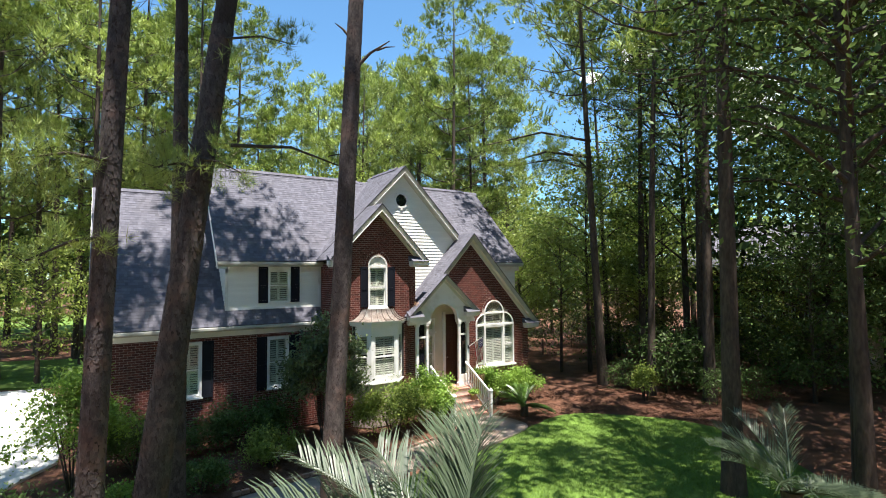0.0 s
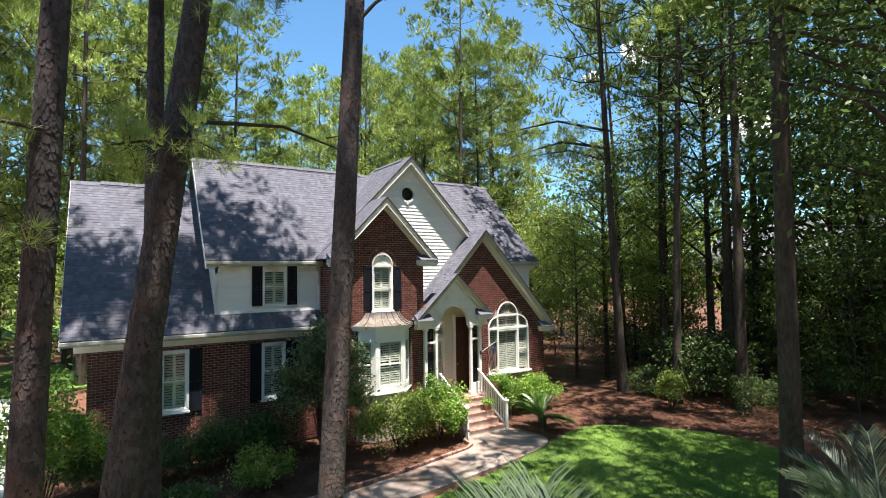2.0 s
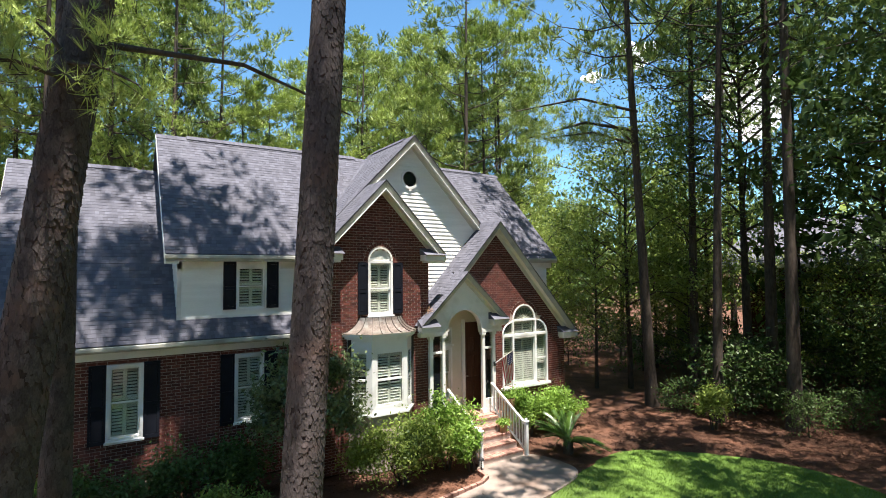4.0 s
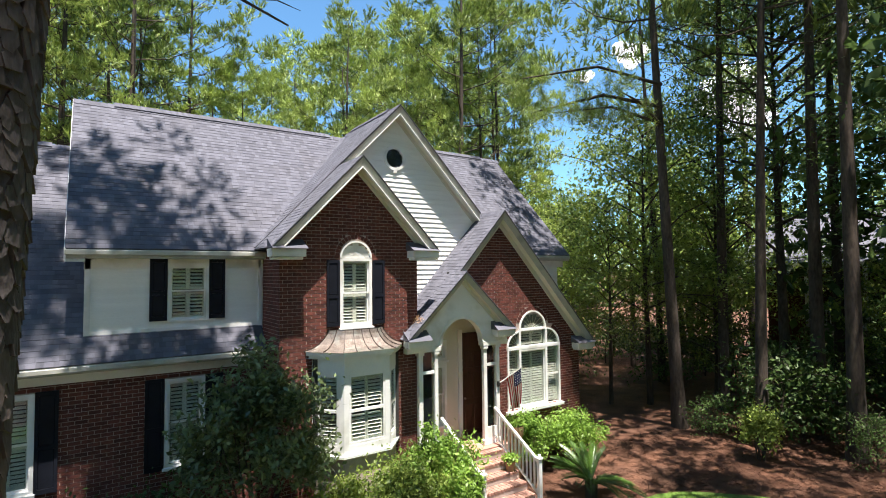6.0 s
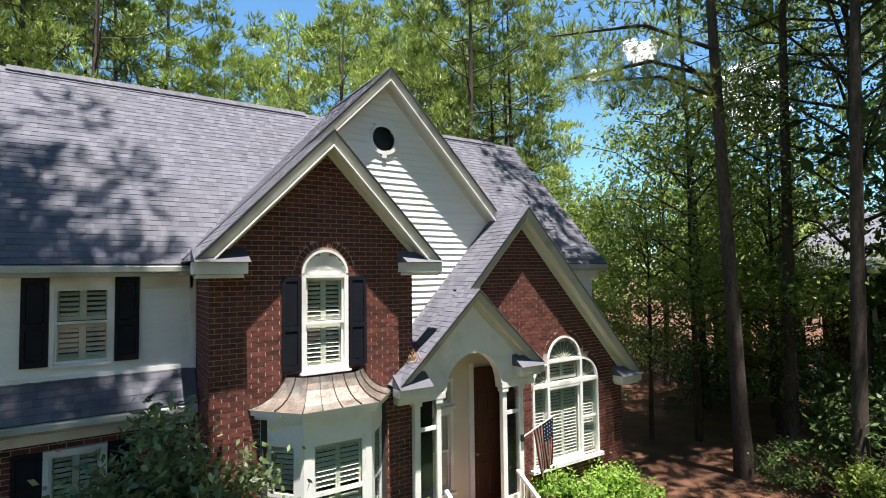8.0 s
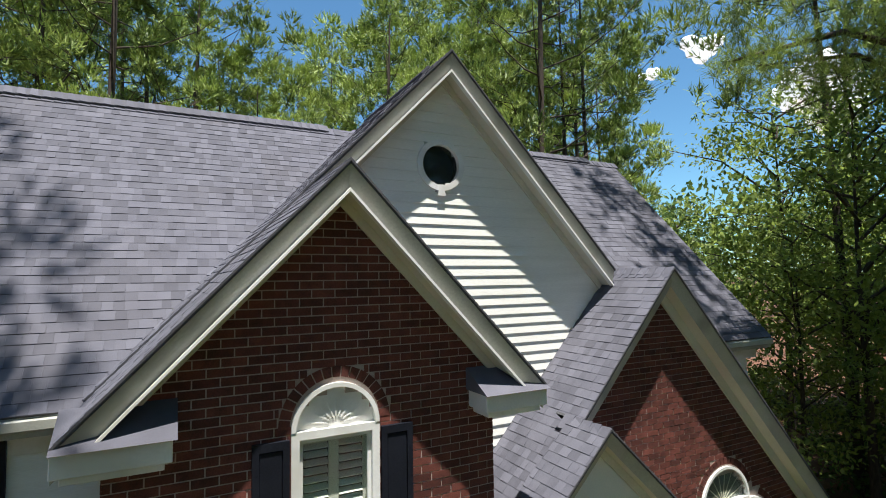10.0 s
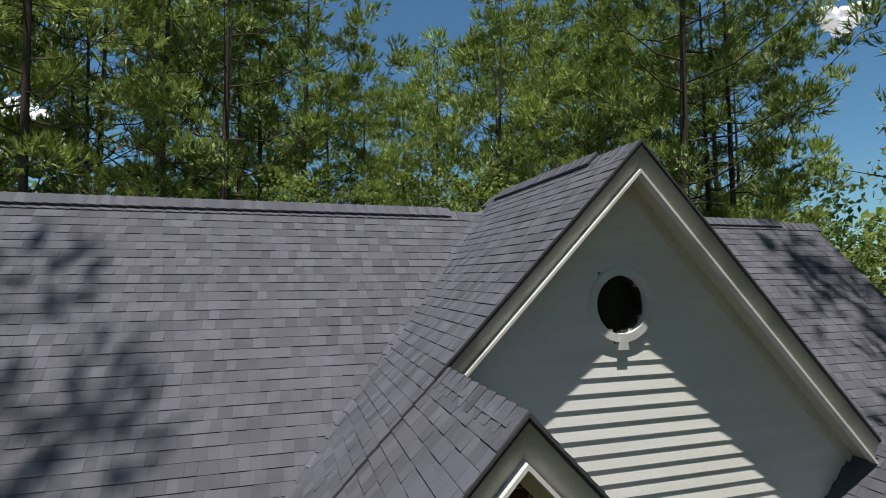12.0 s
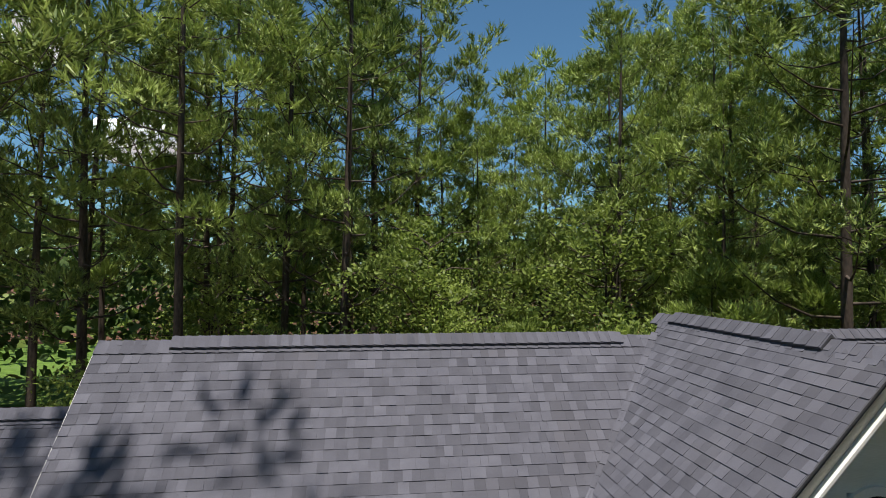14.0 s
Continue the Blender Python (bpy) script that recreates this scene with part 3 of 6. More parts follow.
VD = (V1 - V0).normalized()
DM, DG = VD.cross(NM).normalized(), VD.cross(NG).normalized()
DM = DM if DM.x < 0 else -DM
DG = DG if DG.x > 0 else -DG
UU = (DG - DM).normalized()
UU = (UU - VD * UU.dot(VD)).normalized()


def fil(p):
    q = p - (V0 + DM * 0.07)
    return (q.dot(UU), q.dot(VD))


shingle_field("valley_slope", V0 + DM * 0.07 + UU.cross(VD) * 0.006, UU, VD, [[fil(V0 + DM * 0.07), fil(V0 + DG * 0.07), fil(V1 + DG * 0.08), fil(V1 + DM * 0.08)]], HOUSE, 31, E=0.1496)
slope_x("gable_slope", G1, 1, [[(8.40, 17.175), (10.44, 17.175), (10.44, WDY), (8.40, WDY)]], 18)
slope_x("gable_slope", BG, 1, [[(10.15, 18.53), (12.85, 18.53), (12.85, 19.55), (10.15, 21.95)]], 19)
slope_x("gable_slope", G2, -1, [[(9.98, 17.675), (13.04, 17.675), (13.04, WDY), (9.98, WDY)]], 20)
slope_x("gable_slope", G2, 1, [[(13.04, 17.675), (16.74, 17.675), (16.74, WDY), (14.2, WDY), (13.04, 19.56)]], 21)
slope_x("porch_slope", PO, -1, [[(9.50, 17.09), (11.22, 17.09), (11.22, 17.72), (9.50, 17.72)]], 22)
slope_x("porch_slope", PO, 1, [[(11.22, 17.09), (12.84, 17.09), (12.84, W2Y), (11.22, W2Y)]], 23)
caps((ML, MR_Y, MR_Z), (9.55, MR_Y, MR_Z))
caps((11.4, MR_Y, MR_Z), (MRX, MR_Y, MR_Z))
caps((GL, GR_Y, GR_Z), (3.2, GR_Y, GR_Z))
caps((G1["px"], G1["y"], G1["pz"]), (G1["px"], 18.5, G1["pz"]))
caps((BG["px"], BG["y"], BG["pz"]), (BG["px"], 21.9, BG["pz"]))
caps((G2["px"], G2["y"], G2["pz"]), (G2["px"], WDY, G2["pz"]))
caps((PO["px"], PO["y"], PO["pz"]), (PO["px"], 17.75, PO["pz"]))
vent_strip((3.75, MR_Y), (9.3, MR_Y), MR_Z + 0.02)
vent_strip((12.2, MR_Y), (15.3, MR_Y), MR_Z + 0.02)
vent_strip((0.2, GR_Y), (2.4, GR_Y), GR_Z + 0.02)
vent_strip((BG["px"], 19.2), (BG["px"], 21.5), BG["pz"] + 0.02)

for g, sides, wy in ((G1, ((-1, 6.36), (1, 10.44)), W1Y), (BG, ((-1, 8.3), (1, 12.83)), WDY), (G2, ((-1, 11.1), (1, 16.74)), W2Y), (PO, ((-1, 9.50), (1, 12.84)), 17.34)):
    for side, tip in sides:
        rake(g, side, tip, wy, 0.172 if g is not PO else 0.14, 0.20 if g is G2 else 0.12, g is not BG and (g is not G2 or side > 0), g not in (G2, PO))
cornice_return(G1, -1, 6.36, W1Y)
cornice_return(G1, 1, 10.44, W1Y)
cornice_return(G2, 1, 16.74, W2Y, 0.75)
cornice_return(PO, -1, 9.50, 17.34, 0.62, 0.14)
cornice_return(PO, 1, 12.84, 17.34, 0.62, 0.14)

# eaves: fascia, gutter and soffit boards
def eave(x0, x1, y, z, wall_y, h=0.17):
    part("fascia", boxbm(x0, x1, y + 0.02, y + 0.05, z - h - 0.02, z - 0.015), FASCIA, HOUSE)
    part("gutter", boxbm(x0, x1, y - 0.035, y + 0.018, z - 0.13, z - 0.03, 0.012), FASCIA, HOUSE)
    part("soffit", boxbm(x0, x1, y + 0.052, wall_y, z - h - 0.02, z - h + 0.0), SOFFIT, HOUSE)
    part("frieze_board", boxbm(x0 + 0.3, x1 - 0.05, wall_y - 0.035, wall_y - 0.005, z - h - 0.22, z - h - 0.022), TRIM, HOUSE)


eave(ML, 6.62, ME_Y, ME_Z, WDY)
eave(14.3, MREX, ME_Y, ME_Z, WDY)
eave(GL, 6.60, GE_Y, GE_Z, WGY, 0.15)
# left rake of the upper storey, and the garage's own
part("rake_board", prismbm([(ML - 0.01, ME_Y, ME_Z - 0.01), (ML - 0.01, MR_Y, MR_Z - 0.01), (ML - 0.01, MR_Y, MR_Z - 0.26), (ML - 0.01, ME_Y, ME_Z - 0.26)], (0.03, 0, 0)), TRIM, HOUSE)
part("soffit", prismbm([(ML + 0.02, ME_Y, ME_Z - 0.26), (ML + 0.02, MR_Y, MR_Z - 0.26), (ML + 0.02, MR_Y, MR_Z - 0.23), (ML + 0.02, ME_Y, ME_Z - 0.23)], (0.30, 0, 0)), SOFFIT, HOUSE)
part("rake_board", prismbm([(GL - 0.01, GE_Y, GE_Z - 0.01), (GL - 0.01, GR_Y, GR_Z - 0.01), (GL - 0.01, GR_Y, GR_Z - 0.24), (GL - 0.01, GE_Y, GE_Z - 0.24)], (0.03, 0, 0)), TRIM, HOUSE)
part("rake_board", prismbm([(GL - 0.01, 26.6, GE_Z - 0.01), (GL - 0.01, GR_Y, GR_Z - 0.01), (GL - 0.01, GR_Y, GR_Z - 0.24), (GL - 0.01, 26.6, GE_Z - 0.24)], (0.03, 0, 0)), TRIM, HOUSE)


# siding walls: each board its own lapped piece over a backing with thickness
def siding(name, poly, y, holes=(), face=-1, expo=0.132, thick=0.10, axis="y", at=0.0):
    """poly in (x, z), or (y, z) for a side wall."""
    hv = halves(poly)
    us, vs = [p[0] for p in poly], [p[1] for p in poly]

    def place(a, z, off):
        return (a, y + off, z) if axis == "y" else (at + off, a, z)
    wall = None
    rows = range(int(min(vs) / expo) - 1, int(max(vs) / expo) + 1)
    bm = bmesh.new()
    for r in rows:
        z0 = r * expo
        gone = [s for s in (h(z0 + expo / 2) for h in holes) if s]
        for a, b in spans(min(us), max(us), gone):
            st = [(a, z0), (b, z0), (b, z0 + expo), (a, z0 + expo)]
            for t in hv:
                st = clip(st, t)
            if len(st) > 2:
                prism(bm, [place(p, q, 0.004) for p, q in st], (0, thick, 0) if axis == "y" else (thick, 0, 0))
    wall = part(name, bm, SIDING, HOUSE)
    for r in rows:
        z0 = r * expo
        gone = [s for s in (h(z0 + expo / 2) for h in holes) if s]
        for a, b in spans(min(us), max(us), gone):
            st = [(a, z0), (b, z0), (b, z0 + expo + 0.02), (a, z0 + expo + 0.02)]
            for t in hv:
                st = clip(st, t)
            if len(st) < 3:
                continue
            bm = bmesh.new()
            fr = [bm.verts.new(place(p, q, -0.019 + 0.019 * (q - z0) / (expo + 0.02))) for p, q in st]
            bk = [bm.verts.new(place(p, q, 0.0035)) for p, q in st]
            bm.faces.new(fr)
            for i in range(len(st)):
                j = (i + 1) % len(st)
                bm.faces.new((fr[j], fr[i], bk[i], bk[j]))
            bmesh.ops.recalc_face_normals(bm, faces=bm.faces[:])
            part("siding_board", bm, SIDING, wall)
    return wall


def rect_hole(x0, x1, z0, z1):
    return lambda v: (x0, x1) if z0 < v < z1 else None


def arch_hole(cx, r, z0, zs, rise=None):
    rise = rise or r

    def h(v):
        if v < z0 or v > zs + rise:
            return None
        k = r if v < zs else r * math.sqrt(max(0.0, 1 - ((v - zs) / rise) ** 2))
        return (cx - k, cx + k) if k > 0.02 else None
    return h


def round_hole(cx, cz, r):
    return lambda v: (cx - math.sqrt(r * r - (v - cz) ** 2), cx + math.sqrt(r * r - (v - cz) ** 2)) if abs(v - cz) < r * 0.995 else None


VENT = (10.11, 8.555, 0.265)
siding("wall_gable", [(7.9, 3.95), (13.3, 3.95), (13.3, 6.55), (10.15, 9.70), (7.9, 7.45)], WDY, [round_hole(VENT[0], VENT[1], 0.315)])
siding("wall_dormer", [(3.27, 4.26), (6.62, 4.26), (6.62, 5.80), (3.27, 5.80)], WDY, [rect_hole(4.68, 5.46, 4.53, 5.76)], expo=0.165)
siding("wall_end", [(18.84, 4.1), (24.6, 4.1), (24.6, 6.0), (21.7, 9.42), (18.84, 6.05)], 0, axis="x", at=3.25, expo=0.165)
siding("wall_upper_right", [(13.9, 3.0), (16.3, 3.0), (16.3, 5.8), (13.9, 5.8)], WDY, expo=0.165)
part("corner_board", boxbm(3.23, 3.33, WDY - 0.035, WDY - 0.005, 4.27, 5.79), TRIM, HOUSE)
part("corner_board", boxbm(6.52, 6.615, WDY - 0.035, WDY - 0.005, 4.27, 5.79), TRIM, HOUSE)
# dark strip painting in the eave's shadow band below the dormer siding
part("flashing", boxbm(3.30, 6.60, WDY - 0.05, WDY - 0.004, 4.12, 4.265), FELT, HOUSE)
part("skirt_board", boxbm(3.33, 6.52, WDY - 0.03, WDY - 0.004, 4.27, 4.36), TRIM, HOUSE)

# brick walls
w1_holes = [arch_hole(8.365, 0.37, 4.20, 5.78, 0.35), rect_hole(7.40, 9.35, 0.0, 3.72)]
wall1, f1, todo1 = brick_field("wall_brick_gable", (0, W1Y, 0), (1, 0, 0), (0, 0, 1),
                               [[(6.624, 0), (9.996, 0), (9.996, 5.94), (6.624, 5.94)], [(6.624, 5.94), (9.996, 5.94), (9.996, 6.15), (8.40, 7.84), (6.624, 6.0)]],
                               HOUSE, w1_holes, (7.5, 9.6, 5.6, 7.8), seed=5, rings=[arch_hole(8.365, 0.515, 5.83, 5.83)])
brick_field("wall_brick_side", (6.62, 0, 0), (0, -1, 0), (0, 0, 1), [[(-WGY, 0), (-W1Y - 0.004, 0), (-W1Y - 0.004, 5.9), (-WGY, 5.9)]], HOUSE, (), None, seed=6)
brick_field("wall_brick_side", (10.0, 0, 0), (0, 1, 0), (0, 0, 1), [[(W1Y + 0.004, 0), (18.8, 0), (18.8, 5.9), (W1Y + 0.004, 5.9)]], HOUSE, (), None, seed=7)
w2_holes = [arch_hole(14.30, 0.52, 1.45, 3.70, 0.48), rect_hole(13.28, 15.42, 1.45, 3.14), arch_hole(13.76, 0.48, 3.1, 3.14, 0.52), arch_hole(14.90, 0.52, 3.1, 3.14, 0.56)]
brick_field("wall_brick_gable", (0, W2Y, 0), (1, 0, 0), (0, 0, 1),
            [[(12.60, 0), (16.296, 0), (16.296, 3.55), (12.60, 3.55)], [(12.60, 3.55), (16.296, 3.55), (16.28, 3.6), (15.57, 4.35), (12.60, 4.35)], [(10.55, 4.35), (15.57, 4.35), (13.04, 6.93)]],
            HOUSE, w2_holes, None, seed=8, rings=[arch_hole(14.30, 0.675, 3.74, 3.74), arch_hole(14.84, 0.70, 3.24, 3.24, 0.64), arch_hole(13.76, 0.61, 3.24, 3.24, 0.58)])
brick_field("wall_brick_side", (16.30, 0, 0), (0, 1, 0), (0, 0, 1), [[(W2Y + 0.004, 0), (25.0, 0), (25.0, 3.6), (W2Y + 0.004, 3.6)]], HOUSE, (), None, seed=9)
wg_holes = [rect_hole(1.76, 2.52, 1.50, 3.30), rect_hole(4.63, 5.41, 1.50, 3.30)]
brick_field("wall_brick_garage", (0, WGY, 0), (1, 0, 0), (0, 0, 1), [[(0.004, 0), (6.62, 0), (6.62, 3.62), (0.004, 3.62)]], HOUSE, wg_holes, None, seed=10)
brick_field("wall_brick_end", (0.0, 0, 0), (0, -1, 0), (0, 0, 1), [[(-26.2, 0), (-WGY - 0.004, 0), (-WGY - 0.004, 3.7), (-26.2, 3.7)], [(-26.0, 3.7), (-19.0, 3.7), (-22.5, 8.2)]], HOUSE, (), None, seed=12)
part("wall_back", boxbm(0.0, 16.3, 24.7, 24.8, 0, 5.8), SIDING, HOUSE)
part("wall_right_end", prismbm([(16.28, 18.9, 3.6), (16.28, 24.7, 3.6), (16.28, 24.7, 5.9), (16.28, 21.7, 9.4), (16.28, 18.9, 6.1)], (-0.1, 0, 0)), SIDING, HOUSE)
part("floor_slab", boxbm(0.1, 16.2, 18.9, 24.6, 0.0, 0.9), DARK, HOUSE)
part("upper_floor", boxbm(3.4, 16.2, 18.95, 24.6, 3.55, 3.65), DARK, HOUSE)


def arch_bricks(cx, zs, r, y, wall, a0=0.0, a1=math.pi, h=0.10, rise=1.0):
    """A rowlock of bricks on edge round an arch, each its own piece."""
    n = round((a1 - a0) * r / 0.074)
    w0 = (a1 - a0) * r / n / 2 - 0.005
    w1 = w0 * (r + h) / r
    bm0 = prismbm([(-w0, -0.009, 0.004), (w0, -0.009, 0.004), (w1, -0.009, h), (-w1, -0.009, h)], (0, 0.03, 0))
    me = bpy.data.meshes.new("arch_brick")
    bm0.to_mesh(me)
    bm0.free()
    me.materials.append(BRICK_P)
    for i in range(n):
        a = a0 + (i + 0.5) * (a1 - a0) / n
        ob = new("arch_brick", me)
        ob.parent = wall
        ob.matrix_basis = Matrix.Translation((cx + r * math.cos(a), y, zs + rise * r * math.sin(a))) @ Matrix.Rotation(math.pi / 2 - a, 4, 'Y')


arch_bricks(8.365, 5.83, 0.40, W1Y, wall1)
bmb = boxbm(0, BL - JT, -0.006, 0.004, 0, BH - JT, 0.0)
me_brick = bpy.data.meshes.new("brick")
bmb.to_mesh(me_brick)
bmb.free()
me_brick.materials.append(BRICK_P)


# windows
def shutters_in(win, x0, x1, z0, z1, y, panels=2, pitch=0.075):
    """Plantation shutters behind the glass: stiles and tilted slats."""
    w = (x1 - x0) / panels
    me = None
    for p in range(panels):
        a, b = x0 + p * w, x0 + (p + 1) * w
        bm = bmesh.new()
        box(bm, a, a + 0.045, y, y + 0.025, z0, z1)
        box(bm, b - 0.045, b, y, y + 0.025, z0, z1)
        box(bm, a + 0.046, b - 0.046, y, y + 0.025, z0, z0 + 0.06)
        box(bm, a + 0.046, b - 0.046, y, y + 0.025, z1 - 0.06, z1)
        part("shutter_stile", bm, LOUVER, win)
        if me is None:
            sb = boxbm(-(w - 0.1) / 2, (w - 0.1) / 2, -0.032, 0.032, -0.004, 0.004)
            me = bpy.data.meshes.new("slat")
            sb.to_mesh(me)
            sb.free()
            me.materials.append(LOUVER)
        n = int((z1 - z0 - 0.14) / pitch)
        for i in range(n + 1):
            ob = new("slat", me)
            ob.parent = win
            ob.matrix_basis = pose((a + b) / 2, y + 0.015, z0 + 0.09 + i * (z1 - z0 - 0.18) / n, 38, 0, 0)


def window(cx, w, z0, z1, y, arch=0.0, label="", casing=0.07, mid=True, sun_fan=False, panels=2, sill=True):
    """A white sash window set in a wall at y: casing, sashes, glass, shutters within; arch: a half-round panel above."""
    x0, x1 = cx - w / 2, cx + w / 2
    bm = bmesh.new()
    box(bm, x0, x0 + casing, y - 0.03, y + 0.09, z0, z1)
    box(bm, x1 - casing, x1, y - 0.03, y + 0.09, z0, z1)
    box(bm, x0 + casing, x1 - casing, y - 0.03, y + 0.09, z1 - casing, z1)
    box(bm, x0 + casing, x1 - casing, y - 0.03, y + 0.09, z0, z0 + casing * 0.8)
    win = part("window", bm, TRIM, HOUSE, label or "white sash window with plantation shutters inside")
    a, b, c, d = x0 + casing, x1 - casing, z0 + casing * 0.8, z1 - casing
    zm = (c + d) / 2
    for lo, hi, dy in ((c, zm + 0.02, 0.035), (zm - 0.02, d, 0.01)) if mid else ((c, d, 0.02),):
        bm = bmesh.new()
        box(bm, a, a + 0.035, y + dy, y + dy + 0.025, lo, hi)
        box(bm, b - 0.035, b, y + dy, y + dy + 0.025, lo, hi)
        box(bm, a + 0.035, b - 0.035, y + dy, y + dy + 0.025, lo, lo + 0.04)
        box(bm, a + 0.035, b - 0.035, y + dy, y + dy + 0.025, hi - 0.04, hi)
        part("sash", bm, TRIM, win)
        gp = part("pane", boxbm(a + 0.035, b - 0.035, y + dy + 0.010, y + dy + 0.014, lo + 0.04, hi - 0.04), GLASS, win)
        gp.visible_shadow = False
    shutters_in(win, a + 0.01, b - 0.01, c + 0.02, zm - 0.03 if mid else d, y + 0.085, panels)
    if mid:
        shutters_in(win, a + 0.01, b - 0.01, zm + 0.03, d - 0.01, y + 0.085, panels)
    if sill:
        part("sill", boxbm(x0 - 0.03, x1 + 0.03, y - 0.09, y + 0.05, z0 - 0.06, z0, 0.006), TRIM, win)
    # dark sheet standing in for the room's shade behind the slats
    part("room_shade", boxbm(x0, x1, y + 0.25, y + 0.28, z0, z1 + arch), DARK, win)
    if arch:
        fan(win, cx, w / 2, z1, y, arch)
    return win


def fan(win, cx, r, z, y, rise, a0=0.0, a1=math.pi, glassy=False, nspoke=0):
    """A half-round head: ring, panel or glass, and a small sunburst."""
    n = 24
    ang = [a0 + (a1 - a0) * i / n for i in range(n + 1)]
    k1 = (r - 0.04) / r
    rim = [(cx + r * math.cos(t), y - 0.035, z + rise * math.sin(t)) for t in ang] + [(cx + r * k1 * math.cos(t), y - 0.035, z + rise * k1 * math.sin(t)) for t in ang[::-1]]
    part("arch_casing", prismbm(rim, (0, 0.08, 0)), TRIM, win)
    k = (r - 0.03) / r
    pts = [(cx + r * k * math.cos(t), y + 0.02, z + rise * k * math.sin(t)) for t in ang]
    if abs(a1 - a0) < 3:
        pts = pts + [(cx, y + 0.02, z)]
    pn = part("fanlight" if glassy else "arch_panel", prismbm(pts, (0, 0.012 if glassy else 0.04, 0)), GLASS if glassy else TRIM, win)
    if glassy:
        pn.visible_shadow = False
        bm = bmesh.new()
        m = max(3, nspoke)
        for i in range(1, m):
            t = a0 + (a1 - a0) * i / m
            beam(bm, (cx + 0.06 * math.cos(t), y + 0.036, z + 0.06 * math.sin(t)), (cx + r * 0.93 * math.cos(t), y + 0.036, z + rise * 0.93 * math.sin(t)), 0.010, 0.008, (0, 1, 0))
        part("spokes", bm, SOFFIT, win)
        part("pleated_blind", prismbm([(p[0], y + 0.04, p[2]) for p in pts], (0, 0.02, 0)), BLIND, win)
    else:
        for i in range(9):
            t = math.pi * (i + 0.5) / 9
            bm = bmesh.new()
            beam(bm, (cx + 0.07 * math.cos(t), y + 0.012, z + 0.02 + 0.07 * math.sin(t)), (cx + 0.22 * math.cos(t), y + 0.018, z + 0.02 + 0.22 * math.sin(t)), 0.012, 0.008, (0, 1, 0))
            part("sunburst_ray", bm, TRIM, win)


def shutter(x0, x1, z0, z1, y):
    """A raised-panel outside shutter: stiles, rails and two panels."""
    bm = bmesh.new()
    box(bm, x0, x0 + 0.055, y - 0.045, y - 0.008, z0, z1)
    box(bm, x1 - 0.055, x1, y - 0.045, y - 0.008, z0, z1)
    zm = z0 + (z1 - z0) * 0.45
    for a, b in ((z0, z0 + 0.09), (zm - 0.04, zm + 0.04), (z1 - 0.07, z1)):
        box(bm, x0 + 0.055, x1 - 0.055, y - 0.045, y - 0.008, a, b)
    sh = part("shutter", bm, SHUTTER, HOUSE, "black raised-panel window shutter")
    for a, b in ((z0 + 0.09, zm - 0.04), (zm + 0.04, z1 - 0.07)):
        part("shutter_panel", boxbm(x0 + 0.056, x1 - 0.056, y - 0.036, y - 0.012, a + 0.002, b - 0.002, 0.009), SHUTTER, sh)


window(8.365, 0.79, 4.22, 5.80, W1Y, 0.39, "white arched sash window with sunburst head in brick gable")
shutter(7.655, 7.955, 4.27, 5.75, W1Y)
shutter(8.775, 9.085, 4.27, 5.75, W1Y)
window(5.07, 0.80, 4.47, 5.77, WDY - 0.02, 0, "white sash window in the siding dormer wall", casing=0.055, sill=False)
shutter(4.34, 4.665, 4.50, 5.79, WDY - 0.02)
shutter(5.475, 5.80, 4.50, 5.79, WDY - 0.02)
for cx in (2.14, 5.02):
    window(cx, 0.77, 1.50, 3.30, WGY, 0, "tall white sash window in the shaded garage brick wall")
    shutter(cx - 0.74, cx - 0.39, 1.46, 3.32, WGY)
    shutter(cx + 0.39, cx + 0.74, 1.46, 3.32, WGY)

# palladian window of the second gable
pal = window(14.30, 1.12, 1.45, 3.18, W2Y, 0, "white palladian window with three arched lights", mid=False)
bm = bmesh.new()
box(bm, 13.28, 15.42, W2Y - 0.035, W2Y + 0.08, 3.17, 3.26)
box(bm, 13.76, 14.84, W2Y - 0.034, W2Y + 0.08, 3.70, 3.77)
for x in (13.73, 14.80):
    box(bm, x, x + 0.07, W2Y - 0.036, W2Y + 0.08, 1.45, 3.74)
for x in (13.28, 15.36):
    box(bm, x, x + 0.06, W2Y - 0.034, W2Y + 0.08, 1.45, 3.20)
box(bm, 13.20, 15.50, W2Y - 0.10, W2Y + 0.05, 1.36, 1.44)
part("mullion_frame", bm, TRIM, pal)
for a, b in ((13.34, 13.73), (14.87, 15.36)):
    gp = part("pane", boxbm(a, b, W2Y + 0.02, W2Y + 0.024, 1.47, 3.16), GLASS, pal)
    gp.visible_shadow = False
    part("meeting_rail", boxbm(a, b, W2Y + 0.0, W2Y + 0.03, 2.30, 2.35), TRIM, pal)
    shutters_in(pal, a, b, 1.5, 3.14, W2Y + 0.085, 1)
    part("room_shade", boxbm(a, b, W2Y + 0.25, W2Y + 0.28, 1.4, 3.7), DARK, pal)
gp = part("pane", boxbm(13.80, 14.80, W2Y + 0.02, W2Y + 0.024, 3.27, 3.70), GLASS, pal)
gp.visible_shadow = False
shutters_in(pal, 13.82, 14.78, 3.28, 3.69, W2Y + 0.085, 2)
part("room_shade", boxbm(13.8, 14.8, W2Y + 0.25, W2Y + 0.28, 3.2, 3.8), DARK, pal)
fan(pal, 14.30, 0.54, 3.74, W2Y, 0.54, glassy=True, nspoke=9)
fan(pal, 13.76, 0.48, 3.24, W2Y, 0.46, math.pi / 2 + 0.02, math.pi, True, 5)
fan(pal, 14.84, 0.57, 3.24, W2Y, 0.50, 0, math.pi / 2 - 0.02, True, 5)
